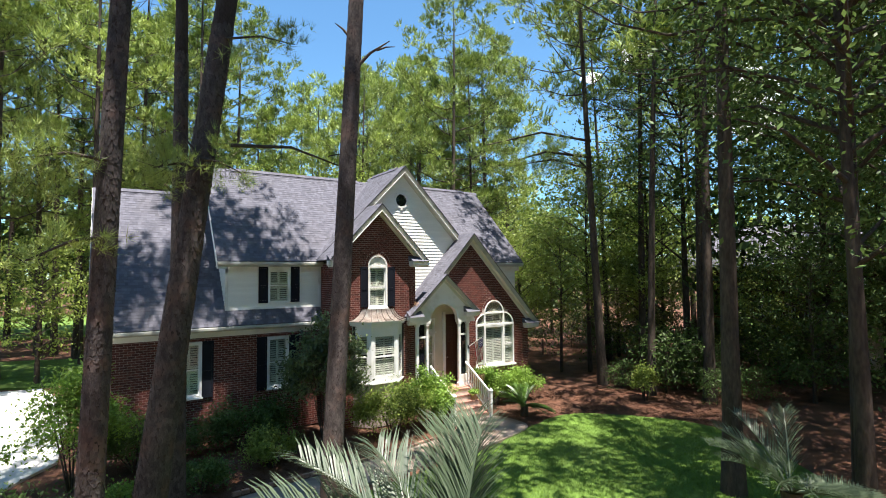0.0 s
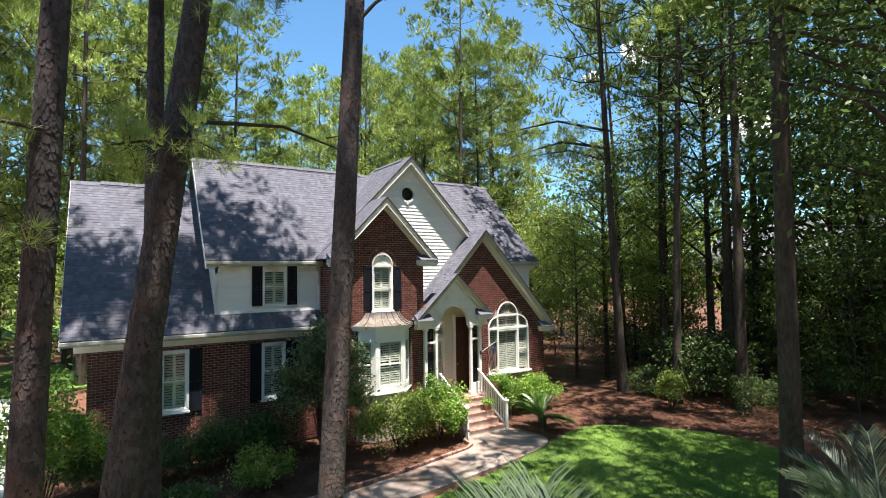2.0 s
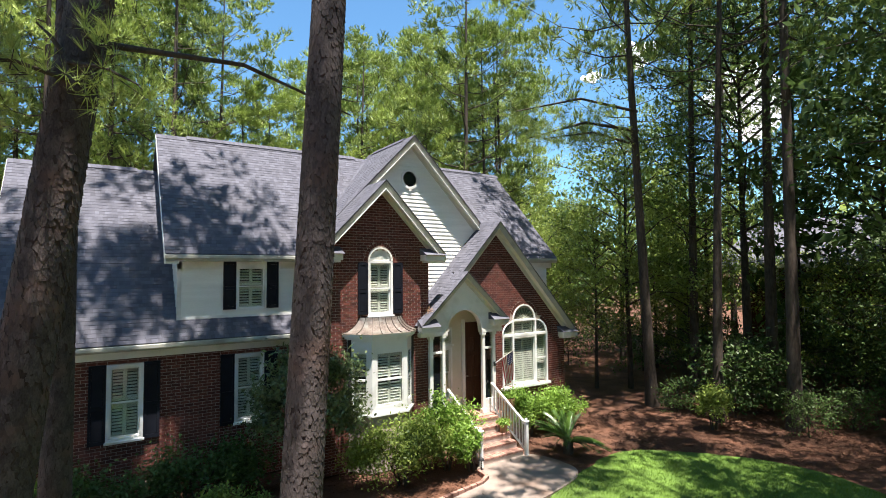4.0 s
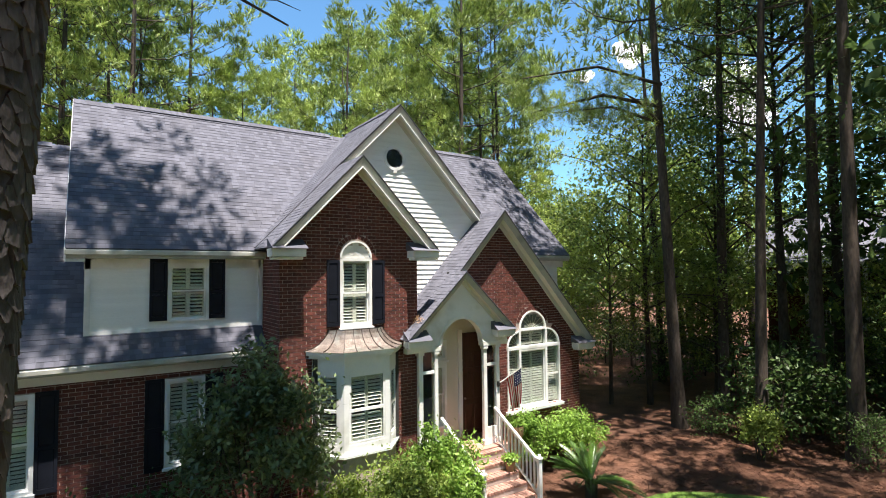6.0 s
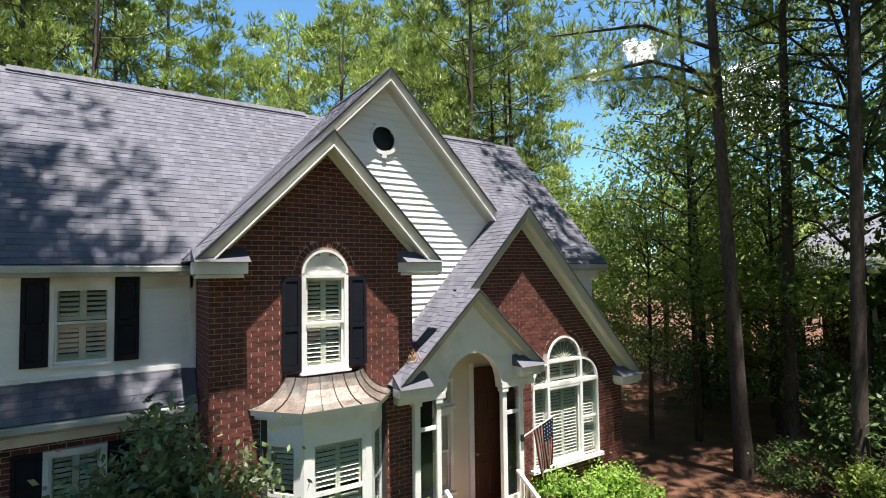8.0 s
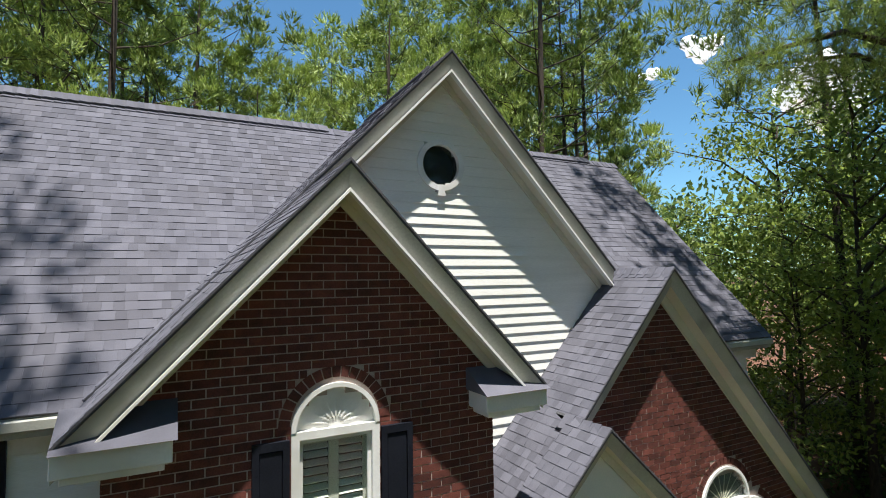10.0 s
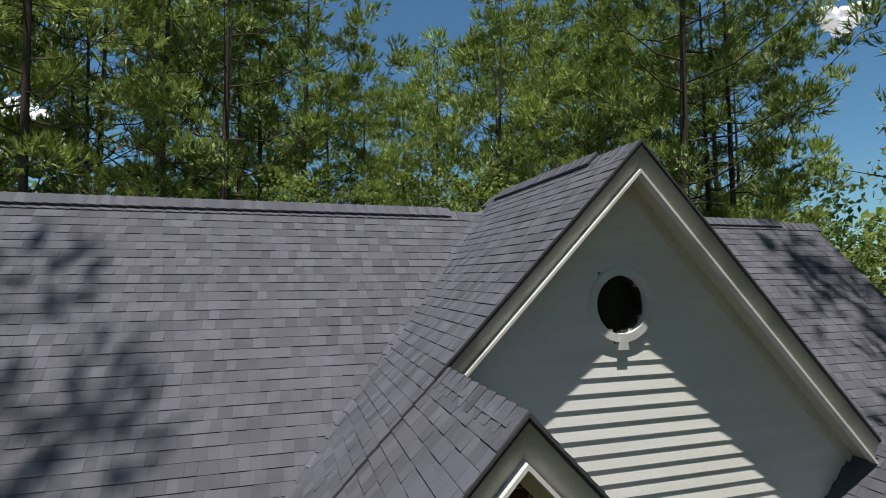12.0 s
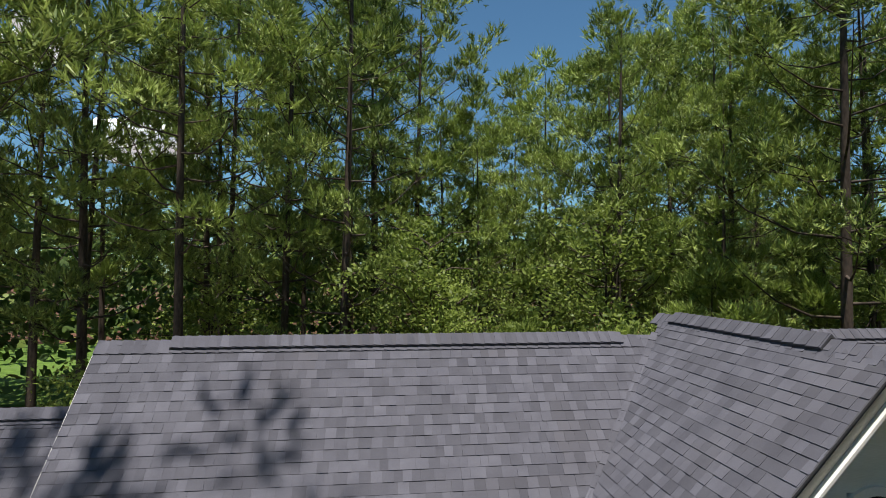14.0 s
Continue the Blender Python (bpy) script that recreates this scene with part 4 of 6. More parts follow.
w2 = [o for o in HOUSE.children if o.name.startswith("wall_brick_gable")][-1]
arch_bricks(14.30, 3.74, 0.56, W2Y, w2, 0.35, math.pi - 0.35)
arch_bricks(14.84, 3.24, 0.59, W2Y, w2, 0.0, 1.15, rise=0.9)
arch_bricks(13.76, 3.24, 0.50, W2Y, w2, math.pi - 1.15, math.pi, rise=0.94)

# round attic vent window
vw = part("window", prismbm([(VENT[0] + 0.262 * math.cos(t), WDY + 0.02, VENT[1] + 0.262 * math.sin(t)) for t in (2 * math.pi * i / 40 for i in range(40))], (0, 0.02, 0)), GLASS, HOUSE, "dark round attic window with keyed white ring")
# black disc standing in for the attic's darkness
part("room_shade", prismbm([(VENT[0] + 0.3 * math.cos(t), WDY + 0.2, VENT[1] + 0.3 * math.sin(t)) for t in (2 * math.pi * i / 24 for i in range(24))], (0, 0.02, 0)), SHUTTER, vw)
for a0 in (0, math.pi):
    ang = [a0 + math.pi * i / 24 for i in range(25)]
    rim = [(VENT[0] + 0.335 * math.cos(t), WDY - 0.045, VENT[1] + 0.335 * math.sin(t)) for t in ang] + [(VENT[0] + 0.262 * math.cos(t), WDY - 0.045, VENT[1] + 0.262 * math.sin(t)) for t in ang[::-1]]
    part("ring_casing", prismbm(rim, (0, 0.07, 0)), TRIM, vw)
for t in (-math.pi / 2,):
    c, s = math.cos(t), math.sin(t)
    pts = []
    for r, k in ((0.255, -0.035), (0.255, 0.035), (0.40, 0.055), (0.40, -0.055)):
        pts.append((VENT[0] + r * c - k * s, WDY - 0.05, VENT[1] + r * s + k * c))
    part("keystone", prismbm(pts, (0, 0.065, 0)), TRIM, vw)

# bay window with copper roof
BAYY, BX0, BX1 = 16.95, 7.83, 8.92
bay = part("bay_window", boxbm(7.34, 9.41, 17.42, 17.50, 1.6, 3.6), DARK, HOUSE, "white angled bay window with three shuttered sides")
XL, XR = BX0 - 0.50, BX1 + 0.50
plan = [(XL, W1Y), (BX0, BAYY), (BX1, BAYY), (XR, W1Y)]


def bay_wall(bm, a, b, z0, z1, inset0, inset1, t=0.05):
    d = Vector((b[0] - a[0], b[1] - a[1], 0))
    L_ = d.length
    d.normalize()
    n = Vector((d.y, -d.x, 0))
    p = Vector((a[0], a[1], 0)) + d * inset0
    q = Vector((a[0], a[1], 0)) + d * (L_ - inset1)
    prism(bm, [(p.x, p.y, z0), (q.x, q.y, z0), (q.x, q.y, z1), (p.x, p.y, z1)], -n * t)


for i in range(3):
    a, b = plan[i], plan[i + 1]
    L_ = math.dist(a, b)
    e = 0.11 if i == 1 else 0.13
    for nm, z0, z1, i0, i1 in (("apron", 1.58, 1.78, 0, 0), ("head_board", 3.28, 3.62, 0, 0), ("corner_post", 1.78, 3.28, 0, L_ - e), ("corner_post", 1.78, 3.28, L_ - e, 0)):
        bm = bmesh.new()
        bay_wall(bm, a, b, z0, z1, i0, i1)
        part(nm, bm, TRIM, bay)
for i in range(3):
    a, b = Vector((*plan[i], 0)), Vector((*plan[i + 1], 0))
    d = (b - a).normalized()
    n = Vector((d.y, -d.x, 0))
    L_ = (b - a).length
    e = 0.11 if i == 1 else 0.13
    rot = Matrix.Rotation(math.atan2(d.y, d.x), 4, 'Z')
    holder = new("bay_sash")
    holder.parent = bay
    holder.matrix_basis = Matrix.Translation(a) @ rot
    tagged(holder, "white double-hung sash with plantation shutters")
    bm = bmesh.new()
    for x in (e, L_ - e - 0.05):
        box(bm, x, x + 0.05, 0.005, 0.045, 1.78, 3.28)
    for z in (1.78, 2.47, 3.22):
        box(bm, e + 0.05, L_ - e - 0.05, 0.006, 0.044, z, z + 0.06)
    fr = part("sash", bm, TRIM)
    gp = part("pane", boxbm(e + 0.05, L_ - e - 0.05, 0.028, 0.032, 1.84, 3.22), GLASS)
    gp.visible_shadow = False
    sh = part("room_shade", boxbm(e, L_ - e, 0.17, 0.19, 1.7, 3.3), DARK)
    panels = 2 if i == 1 else 1
    w = (L_ - 2 * e - 0.1) / panels
    bm = bmesh.new()
    for p in range(panels):
        x0 = e + 0.05 + p * w
        box(bm, x0 + 0.003, x0 + 0.04, 0.06, 0.08, 1.84, 3.22)
        box(bm, x0 + w - 0.04, x0 + w - 0.003, 0.06, 0.08, 1.84, 3.22)
        for z in (1.84, 2.47, 3.16):
            box(bm, x0 + 0.04, x0 + w - 0.04, 0.06, 0.08, z, z + 0.06)
    st = part("shutter_stile", bm, LOUVER)
    sb = boxbm(-(w - 0.085) / 2, (w - 0.085) / 2, -0.032, 0.032, -0.004, 0.004)
    me = bpy.data.meshes.new("slat")
    sb.to_mesh(me)
    sb.free()
    me.materials.append(LOUVER)
    sl = []
    for p in range(panels):
        for k in range(17):
            z = 1.93 + k * 0.0755
            if abs(z - 2.50) < 0.05:
                continue
            ob = new("slat", me)
            ob.matrix_basis = pose(e + 0.05 + (p + 0.5) * w, 0.07, z, 38, 0, 0)
            sl.append(ob)
    for o in (fr, gp, sh, st, *sl):
        o.parent = bay
        o.matrix_basis = Matrix.Translation(a) @ rot @ o.matrix_basis
    bpy.data.objects.remove(holder)


def offset_plan(o):
    return [(XL - o * 1.2, W1Y), (BX0 - o * 0.5, BAYY - o), (BX1 + o * 0.5, BAYY - o), (XR + o * 1.2, W1Y)]


bm = bmesh.new()
prism(bm, [(x, y, 3.62) for x, y in offset_plan(0.07)], (0, 0, 0.06))
prism(bm, [(x, y, 3.682) for x, y in offset_plan(0.12)], (0, 0, 0.09))
part("cornice", bm, TRIM, bay)
part("sill", prismbm([(x, y, 1.53) for x, y in offset_plan(0.05)], (0, 0, 0.05)), TRIM, bay)
part("base", prismbm([(x, y, 0.0) for x, y in offset_plan(-0.03)], (0, 0, 1.53)), MORTAR, bay)
# flared standing-seam roof
prof = [(0.15, 3.772), (0.08, 3.788), (-0.02, 3.825), (-0.13, 3.90), (-0.22, 4.00), (-0.28, 4.10), (-0.31, 4.19)]
bm = bmesh.new()
rings = [[bm.verts.new((x, min(y, W1Y), z)) for x, y in offset_plan(o)] for o, z in prof]
for r0, r1 in zip(rings, rings[1:]):
    for i in range(3):
        bm.faces.new((r0[i], r0[i + 1], r1[i + 1], r1[i]))
bm.faces.new(rings[-1])
bmesh.ops.solidify(bm, geom=bm.faces[:], thickness=0.012)
cr = part("copper_roof", bm, COPPER, bay, "weathered standing-seam copper roof of the bay")
for i, ts in ((0, (0.0, 0.5, 1.0)), (1, (0.25, 0.5, 0.75)), (2, (0.0, 0.5, 1.0))):
    for t in ts:
        bm = bmesh.new()
        pts = []
        for o, z in prof:
            pl = offset_plan(o)
            pts.append(Vector((pl[i][0] * (1 - t) + pl[i + 1][0] * t, min(W1Y - 0.003, pl[i][1] * (1 - t) + pl[i + 1][1] * t), z)))
        for p, q in zip(pts, pts[1:]):
            beam(bm, p + Vector((0, 0, 0.012)), q + Vector((0, 0, 0.008)), 0.012, 0.028)
        part("seam", bm, SEAM, cr)
# copper flashing where the bay roof meets the brick
part("flashing", boxbm(7.92, 8.82, W1Y - 0.03, W1Y - 0.007, 4.02, 4.20), COPPER, bay)

# porch: columns, arched front, entry, steps
PY = 17.35
FZ = 0.92
for x0, x1 in ((9.94, 10.06), (10.40, 10.50), (11.94, 12.05), (12.36, 12.48)):
    col = part("porch_column", boxbm(x0, x1, PY, PY + (x1 - x0), FZ + 0.14, 3.55, 0.01), TRIM, HOUSE)
    part("column_base", boxbm(x0 - 0.03, x1 + 0.03, PY - 0.03, PY + (x1 - x0) + 0.03, FZ, FZ + 0.14, 0.01), TRIM, col)
    part("capital", boxbm(x0 - 0.025, x1 + 0.025, PY - 0.025, PY + (x1 - x0) + 0.025, 3.42, 3.55, 0.01), TRIM, col)
ac, ar, az = 11.245, 0.66, 3.62
n = 20
arch = [(ac - ar * math.cos(math.pi * i / n), az + ar * math.sin(math.pi * i / n)) for i in range(n + 1)]
out = [(9.62, 3.55), (ac - ar, 3.55)] + arch + [(ac + ar, 3.55), (12.74, 3.55), (12.74, 3.86), (11.22, 5.30), (9.62, 3.80)]
part("arched_front", prismbm([(x, PY - 0.01, z) for x, z in out], (0, 0.14, 0)), TRIM, HOUSE, "white arched porch gable front")
ang = [math.pi * i / 24 for i in range(25)]
rim = [(ac + 0.72 * math.cos(t), PY - 0.022, az + 0.74 * math.sin(t)) for t in ang] + [(ac + 0.64 * math.cos(t), PY - 0.022, az + 0.64 * math.sin(t)) for t in ang[::-1]]
part("arch_moulding", prismbm(rim, (0, 0.2, 0)), TRIM, HOUSE)
part("porch_beam", boxbm(9.60, 10.58, PY - 0.03, PY + 0.2, 3.50, 3.62, 0.008), TRIM, HOUSE)
part("porch_beam", boxbm(11.91, 12.76, PY - 0.03, PY + 0.2, 3.50, 3.62, 0.008), TRIM, HOUSE)
part("porch_ceiling", boxbm(9.98, 12.6, PY + 0.15, 18.85, 4.30, 4.34), SOFFIT, HOUSE)
part("porch_floor", boxbm(9.98, 12.62, 17.12, 18.9, 0.0, FZ), STEPBRICK, HOUSE)
EY = 18.35
part("entry_wall", boxbm(9.98, 12.75, EY, EY + 0.09, FZ, 4.3), SOFFIT, HOUSE)
# the door, tall, dark wood
door = part("front_door", boxbm(11.93, 12.62, EY - 0.06, EY - 0.004, FZ, 3.75, 0.006), DOORWOOD, HOUSE, "tall dark brown wooden front door under the arch")
for z0, z1 in ((FZ + 0.15, FZ + 0.85), (FZ + 1.0, FZ + 1.7), (FZ + 1.85, FZ + 2.3)):
    for x0 in (11.99, 12.30):
        part("door_panel", boxbm(x0, x0 + 0.26, EY - 0.08, EY - 0.05, z0, z1, 0.012), DOORWOOD, door)
part("door_casing", boxbm(11.80, 11.925, EY - 0.07, EY - 0.002, FZ, 3.85, 0.006), TRIM, HOUSE)
part("door_knob", prismbm([(11.98 + 0.03 * math.cos(t), EY - 0.11, 1.95 + 0.03 * math.sin(t)) for t in (i * 0.7 for i in range(9))], (0, 0.05, 0)), COPPER, door)
# entry window beside the door, and glazed sidelights between the paired columns
ew = window(11.02, 0.70, 1.35, 3.0, EY - 0.07, 0.0, "white entry window with shutters beside the door", casing=0.08, panels=1)
tw = window(11.02, 0.70, 3.08, 3.62, EY - 0.07, 0.0, "white transom window over the entry window", casing=0.07, panels=1, mid=False)
for x0, x1 in ((10.06, 10.40), (12.05, 12.36)):
    sl = part("sidelight", boxbm(x0, x1, PY + 0.03, PY + 0.075, FZ, 1.36), TRIM, HOUSE, "tall narrow glazed sidelight between porch columns")
    part("mullion", boxbm(x0, x1, PY + 0.03, PY + 0.07, 2.96, 3.03), TRIM, sl)
    gp = part("pane", boxbm(x0, x1, PY + 0.048, PY + 0.052, 1.36, 3.5), GLASS, sl)
    gp.visible_shadow = False
    # black sheet painting the darkness behind the sidelight
    part("room_shade", boxbm(x0, x1, PY + 0.16, PY + 0.17, 1.36, 3.5), SHUTTER, sl)

# steps, each brick its own
steps = tagged(thing("brick_steps", (11.4, 16.4, 0), "red brick front steps between white railings", "steps"), kind="")
SX0, SX1, SY0, RUN, RISE = 10.62, 12.16, 15.72, 0.285, 0.184
bms = boxbm(0, 0.092, 0, 0.19, 0, 0.06, 0.004)
me_sb = bpy.data.meshes.new("brick")
bms.to_mesh(me_sb)
bms.free()
me_sb.materials.append(STEPBRICK)
for i in range(5):
    y0 = SY0 + i * RUN
    tr = part("step", boxbm(SX0, SX1, y0 + 0.012, 17.12, i * RISE + (0.0 if i == 0 else 0.002), (i + 1) * RISE - 0.062), MORTAR, steps)
    nb = 15
    for k in range(nb):
        for r in range(2 if i < 4 else 1):
            ob = new("brick", me_sb)
            ob.parent = tr
            ob.matrix_basis = Matrix.Translation((SX0 + 0.006 + k * (SX1 - SX0 - 0.01) / nb, y0 + r * 0.2, (i + 1) * RISE - 0.06))


def railing(x, side):
    r = thing("stair_railing", (x, 16.4, 0), "white painted wooden stair railing with square balusters", "railing", "porch railings")
    part("newel_post", boxbm(x - 0.05, x + 0.05, SY0 - 0.10, SY0, 0, 0.98, 0.006), TRIM, r)
    part("post_cap", boxbm(x - 0.07, x + 0.07, SY0 - 0.12, SY0 + 0.02, 0.98, 1.03, 0.012), TRIM, r)
    part("post_finial", prismbm([(x + 0.035 * math.cos(t), SY0 - 0.05 + 0.035 * math.sin(t), 1.03) for t in (i * math.pi / 5 for i in range(10))], (0, 0, 0.06)), TRIM, r)
    bm = bmesh.new()
    beam(bm, (x, SY0 - 0.05, 0.90), (x, 17.30, 1.86), 0.07, 0.06)
    part("handrail", bm, TRIM, r)
    bm = bmesh.new()
    beam(bm, (x, SY0 - 0.0, 0.16), (x, 17.30, 1.12), 0.05, 0.05)
    part("bottom_rail", bm, TRIM, r)
    for k in range(11):
        y = SY0 + 0.12 + k * 0.132
        z = 0.90 + (y - SY0 + 0.05) * (0.96 / 1.63)
        part("baluster", boxbm(x - 0.018, x + 0.018, y - 0.018, y + 0.018, z - 0.72, z - 0.02), TRIM, r)


railing(12.24, 1)
railing(10.54, -1)

# single bricks of the gable wall
for a, v0, hgt in todo1:
    ob = new("brick", me_brick)
    ob.parent = wall1
    ob.matrix_basis = Matrix.Translation((a, W1Y + 0.006 - hgt, v0))

# single shingles of the main slope
for slope, me, turn, at in LATER:
    ob = new("shingle", me)
    ob.parent = slope
    ob.matrix_basis = Matrix.Translation(at) @ turn

# ---------------- trees and shrubs ----------------


def tube(points, radii, sides=8, jitter=0.0, seed=0):
    """Vertices and faces of a tapered tube along points."""
    rng = np.random.RandomState(seed)
    P, V, F = [Vector(p) for p in points], [], []
    for i, p in enumerate(P):
        t = (P[min(i + 1, len(P) - 1)] - P[max(i - 1, 0)]).normalized()
        s = t.cross(Vector((0.31, 0.95, 0.05))).normalized()
        u = s.cross(t)
        for k in range(sides):
            a = 2 * math.pi * k / sides
            r = radii[i] * (1 + jitter * rng.uniform(-1, 1))
            V.append(p + s * (r * math.cos(a)) + u * (r * math.sin(a)))
    for i in range(len(P) - 1):
        for k in range(sides):
            j = (k + 1) % sides
            F.append((i * sides + k, i * sides + j, (i + 1) * sides + j, (i + 1) * sides + k))
    return V, F


class Bundle:
    def __init__(self):
        self.V, self.F, self.n = [], [], 0

    def add(self, V, F):
        V = np.array([tuple(v) for v in V], np.float32)
        self.V.append(V)
        self.F.append(np.array(F, np.int32) + self.n)
        self.n += len(V)

    def mesh(self, name):
        return arrays(name, np.concatenate(self.V), np.concatenate(self.F))


def unit(v):
    return v / np.maximum(1e-6, np.linalg.norm(v, axis=-1, keepdims=True))


def needles(name, centres, axes, rng, per=12, length=0.24, width=0.022, spread=0.75, shoot=0.0):
    """Tufts of needles: per blades at each centre, spread about its axis and along a shoot."""
    n = len(centres)
    C = np.repeat(centres, per, 0)
    A = np.repeat(axes, per, 0)
    D = unit(A + rng.normal(0, spread, (n * per, 3)))
    L = length * rng.uniform(0.65, 1.15, (n * per, 1))
    S = unit(np.cross(D, np.array([0.05, 0.03, 1.0]) + rng.normal(0, 0.45, (n * per, 3)))) * width
    if shoot:
        C = C + unit(A) * rng.uniform(0, shoot, (n * per, 1))
    base = C + D * 0.02
    V = np.stack([base - S * 0.5, base + S * 0.5, C + D * L], 1).reshape(-1, 3)
    return arrays(name, V, np.arange(len(V)).reshape(-1, 3))


def leaves(name, centres, rng, size=0.09, up=0.5, long=1.8):
    """One pointed leaf at each centre."""
    n = len(centres)
    D = unit(rng.normal(0, 1, (n, 3)) + np.array([0, 0, -0.2]))
    Nn = unit(rng.normal(0, 1, (n, 3)) + np.array([0, 0, up * 2]))
    S = unit(np.cross(D, Nn))
    L = size * rng.uniform(0.6, 1.3, (n, 1))
    c = centres
    V = np.stack([c - D * L * long * 0.5, c + S * L * 0.42, c + D * L * long * 0.5, c - S * L * 0.42], 1).reshape(-1, 3)
    return arrays(name, V, np.arange(len(V)).reshape(-1, 4))


def bark_plates(axis, rad, z0, z1, w, rng):
    """Overlapping scales of bark round a trunk: each an uneven six-sided plate whose lower edge stands proud."""
    V, F = [], []
    rows = int((z1 - z0) / (w * 1.02))
    for i in range(rows):
        zr = z0 + (z1 - z0) * (i + 0.5) / rows
        n = max(6, int(2 * math.pi * rad(zr) / w))
        for k in range(n):
            a = (k + 0.5 * (i % 2) + rng.uniform(-0.3, 0.3)) / n * 2 * math.pi
            zc = zr + rng.uniform(-0.4, 0.4) * w
            c, r = axis(zc), rad(zc)
            ww, hh = w * rng.uniform(0.42, 0.78), w * rng.uniform(0.65, 1.45)
            lift = rng.uniform(0.002, 0.008)
            ring = []
            for j in range(6):
                b = j * math.pi / 3 + rng.uniform(-0.45, 0.45)
                u, v = ww * math.cos(b) * rng.uniform(0.85, 1.15), hh * math.sin(b) * rng.uniform(0.85, 1.15)
                ring.append((a + u / r, zc + v - c.z, 0.003 + lift * (0.55 - 0.45 * v / hh)))
            m = len(V)
            for ang, dz, out in ring:
                V.append((c.x + (r + out) * math.cos(ang), c.y + (r + out) * math.sin(ang), c.z + dz))
            for ang, dz, out in ring:
                V.append((c.x + (r - 0.01) * math.cos(ang), c.y + (r - 0.01) * math.sin(ang), c.z + dz))
            F.append(tuple(m + j for j in range(6)))
            F += [(m + 6 + j, m + 6 + (j + 1) % 6, m + (j + 1) % 6, m + j) for j in range(6)]
    me = bpy.data.meshes.new("bark")
    me.from_pydata(V, [], F)
    return me


def pine(seed, height, r0, crown_from, lean=(0, 0), reach=3.2, limbs=44, near=False, label="tall pine with plated bark and high needle crown", dens=1.0, mat=None, base=(0, 0, 0), blade=1.0, tufts=13, per=9, puff=1.0):
    """A tall pine at the origin: trunk > limbs, crown."""
    rng = np.random.RandomState(seed)
    t = thing("pine_tree", base, label, "tree", "pines")
    bx, by, bz = base
    n = 90 if near else 14
    hs = np.linspace(-0.2, height, n)
    wob = rng.uniform(-1, 1, 4) * (0 if near == 2 else 1)

    def axis(h):
        k = h / height
        return Vector((bx + lean[0] * k + 0.18 * wob[0] * math.sin(3.1 * k + wob[1]), by + lean[1] * k + 0.18 * wob[2] * math.sin(2.7 * k + wob[3]), bz + h))

    def rad(h):
        k = max(0.0, h / height)
        return r0 * ((1 - k) ** 0.8 * 0.95 + 0.05) * (1 + 0.35 * math.exp(-max(h, 0) * 1.6))
    sides = 20 if near else 9
    if near:
        hs = np.concatenate([np.linspace(-0.2, 13, 60), np.linspace(13.4, height, 20)])
    V, F = tube([axis(h) for h in hs], [rad(h) for h in hs], sides)
    trunk = Bundle()
    trunk.add(V, F)
    tk = mesh_part("trunk", trunk.mesh("trunk"), (FURROW if near else BARK_FAR) if mat is None else mat, t, smooth=True)
    if near:
        tagged(mesh_part("bark", bark_plates(axis, rad, 2.6 if near == 2 else 0.0, 10.6, 0.041 if near == 2 else 0.072, rng), PLATE, tk), kind="stuff")
    wood, tc, ta = Bundle(), [], []
    for i in range(limbs):
        k = (i + rng.uniform(0, 1)) / limbs
        h = height * (crown_from + (0.985 - crown_from) * k)
        az = i * 2.399 + rng.uniform(-0.5, 0.5)
        L = reach * (0.35 + 0.9 * math.sin(math.pi * min(1, (0.12 + 0.88 * k) ** 0.85)) ** 0.8) * rng.uniform(0.65, 1.15) * (1.0 if k < 0.8 else 0.8)
        rise = rng.uniform(-0.05, 0.35) + 0.35 * k
        d = np.array([math.cos(az), math.sin(az), 0])
        p0 = np.array(axis(h))
        pts = [p0 + d * L * s + np.array([0, 0, L * (rise * s + 0.25 * s * s - 0.12 * math.sin(3 * s))]) for s in (0, 0.3, 0.6, 0.85, 1.0)]
        rr = max(0.012, rad(h) * 0.36)
        wood.add(*tube(pts, [rr, rr * 0.75, rr * 0.5, rr * 0.3, rr * 0.15], 5))
        nb = max(2, int(rng.randint(3, 6) * dens))
        for b in range(nb):
            s = 1.0 if b == 0 else rng.uniform(0.5, 1.0)
            j = min(3, int(s * 4))
            q = pts[j] * (1 - (s * 4 - j)) + pts[j + 1] * (s * 4 - j)
            a2 = az + rng.choice((-1, 1)) * rng.uniform(0.3, 1.2)
            l2 = (0.2 if b == 0 else 1.0) * (L * rng.uniform(0.12, 0.3) + 0.2)
            e = np.array([math.cos(a2), math.sin(a2), rng.uniform(0.1, 0.8)])
            e /= np.linalg.norm(e)
            wood.add(*tube([q, q + e * l2], [rr * 0.25 + 0.006, 0.006], 3))
            lobe = puff * rng.uniform(0.38, 0.72)
            c = q + e * l2
            for g in range(int(tufts * (lobe / (0.55 * puff)) ** 2) + 2):
                o = unit(rng.normal(0, 1, 3) + np.array([0, 0, 0.7]))
                tc.append(c + o * np.array([1.0, 1.0, 0.75]) * lobe * rng.uniform(0.35, 0.8))
                ta.append(unit(o * 0.8 + np.array([0, 0, 0.55])))
    tagged(mesh_part("branchwork", wood.mesh("branchwork"), BARK_FAR, t), kind="stuff")
    mesh_part("crown", needles("crown", np.array(tc), np.array(ta), rng, per, 0.30 * blade, 0.046 * blade, 0.38, 0.24 * blade), NEEDLE, t)
    return t


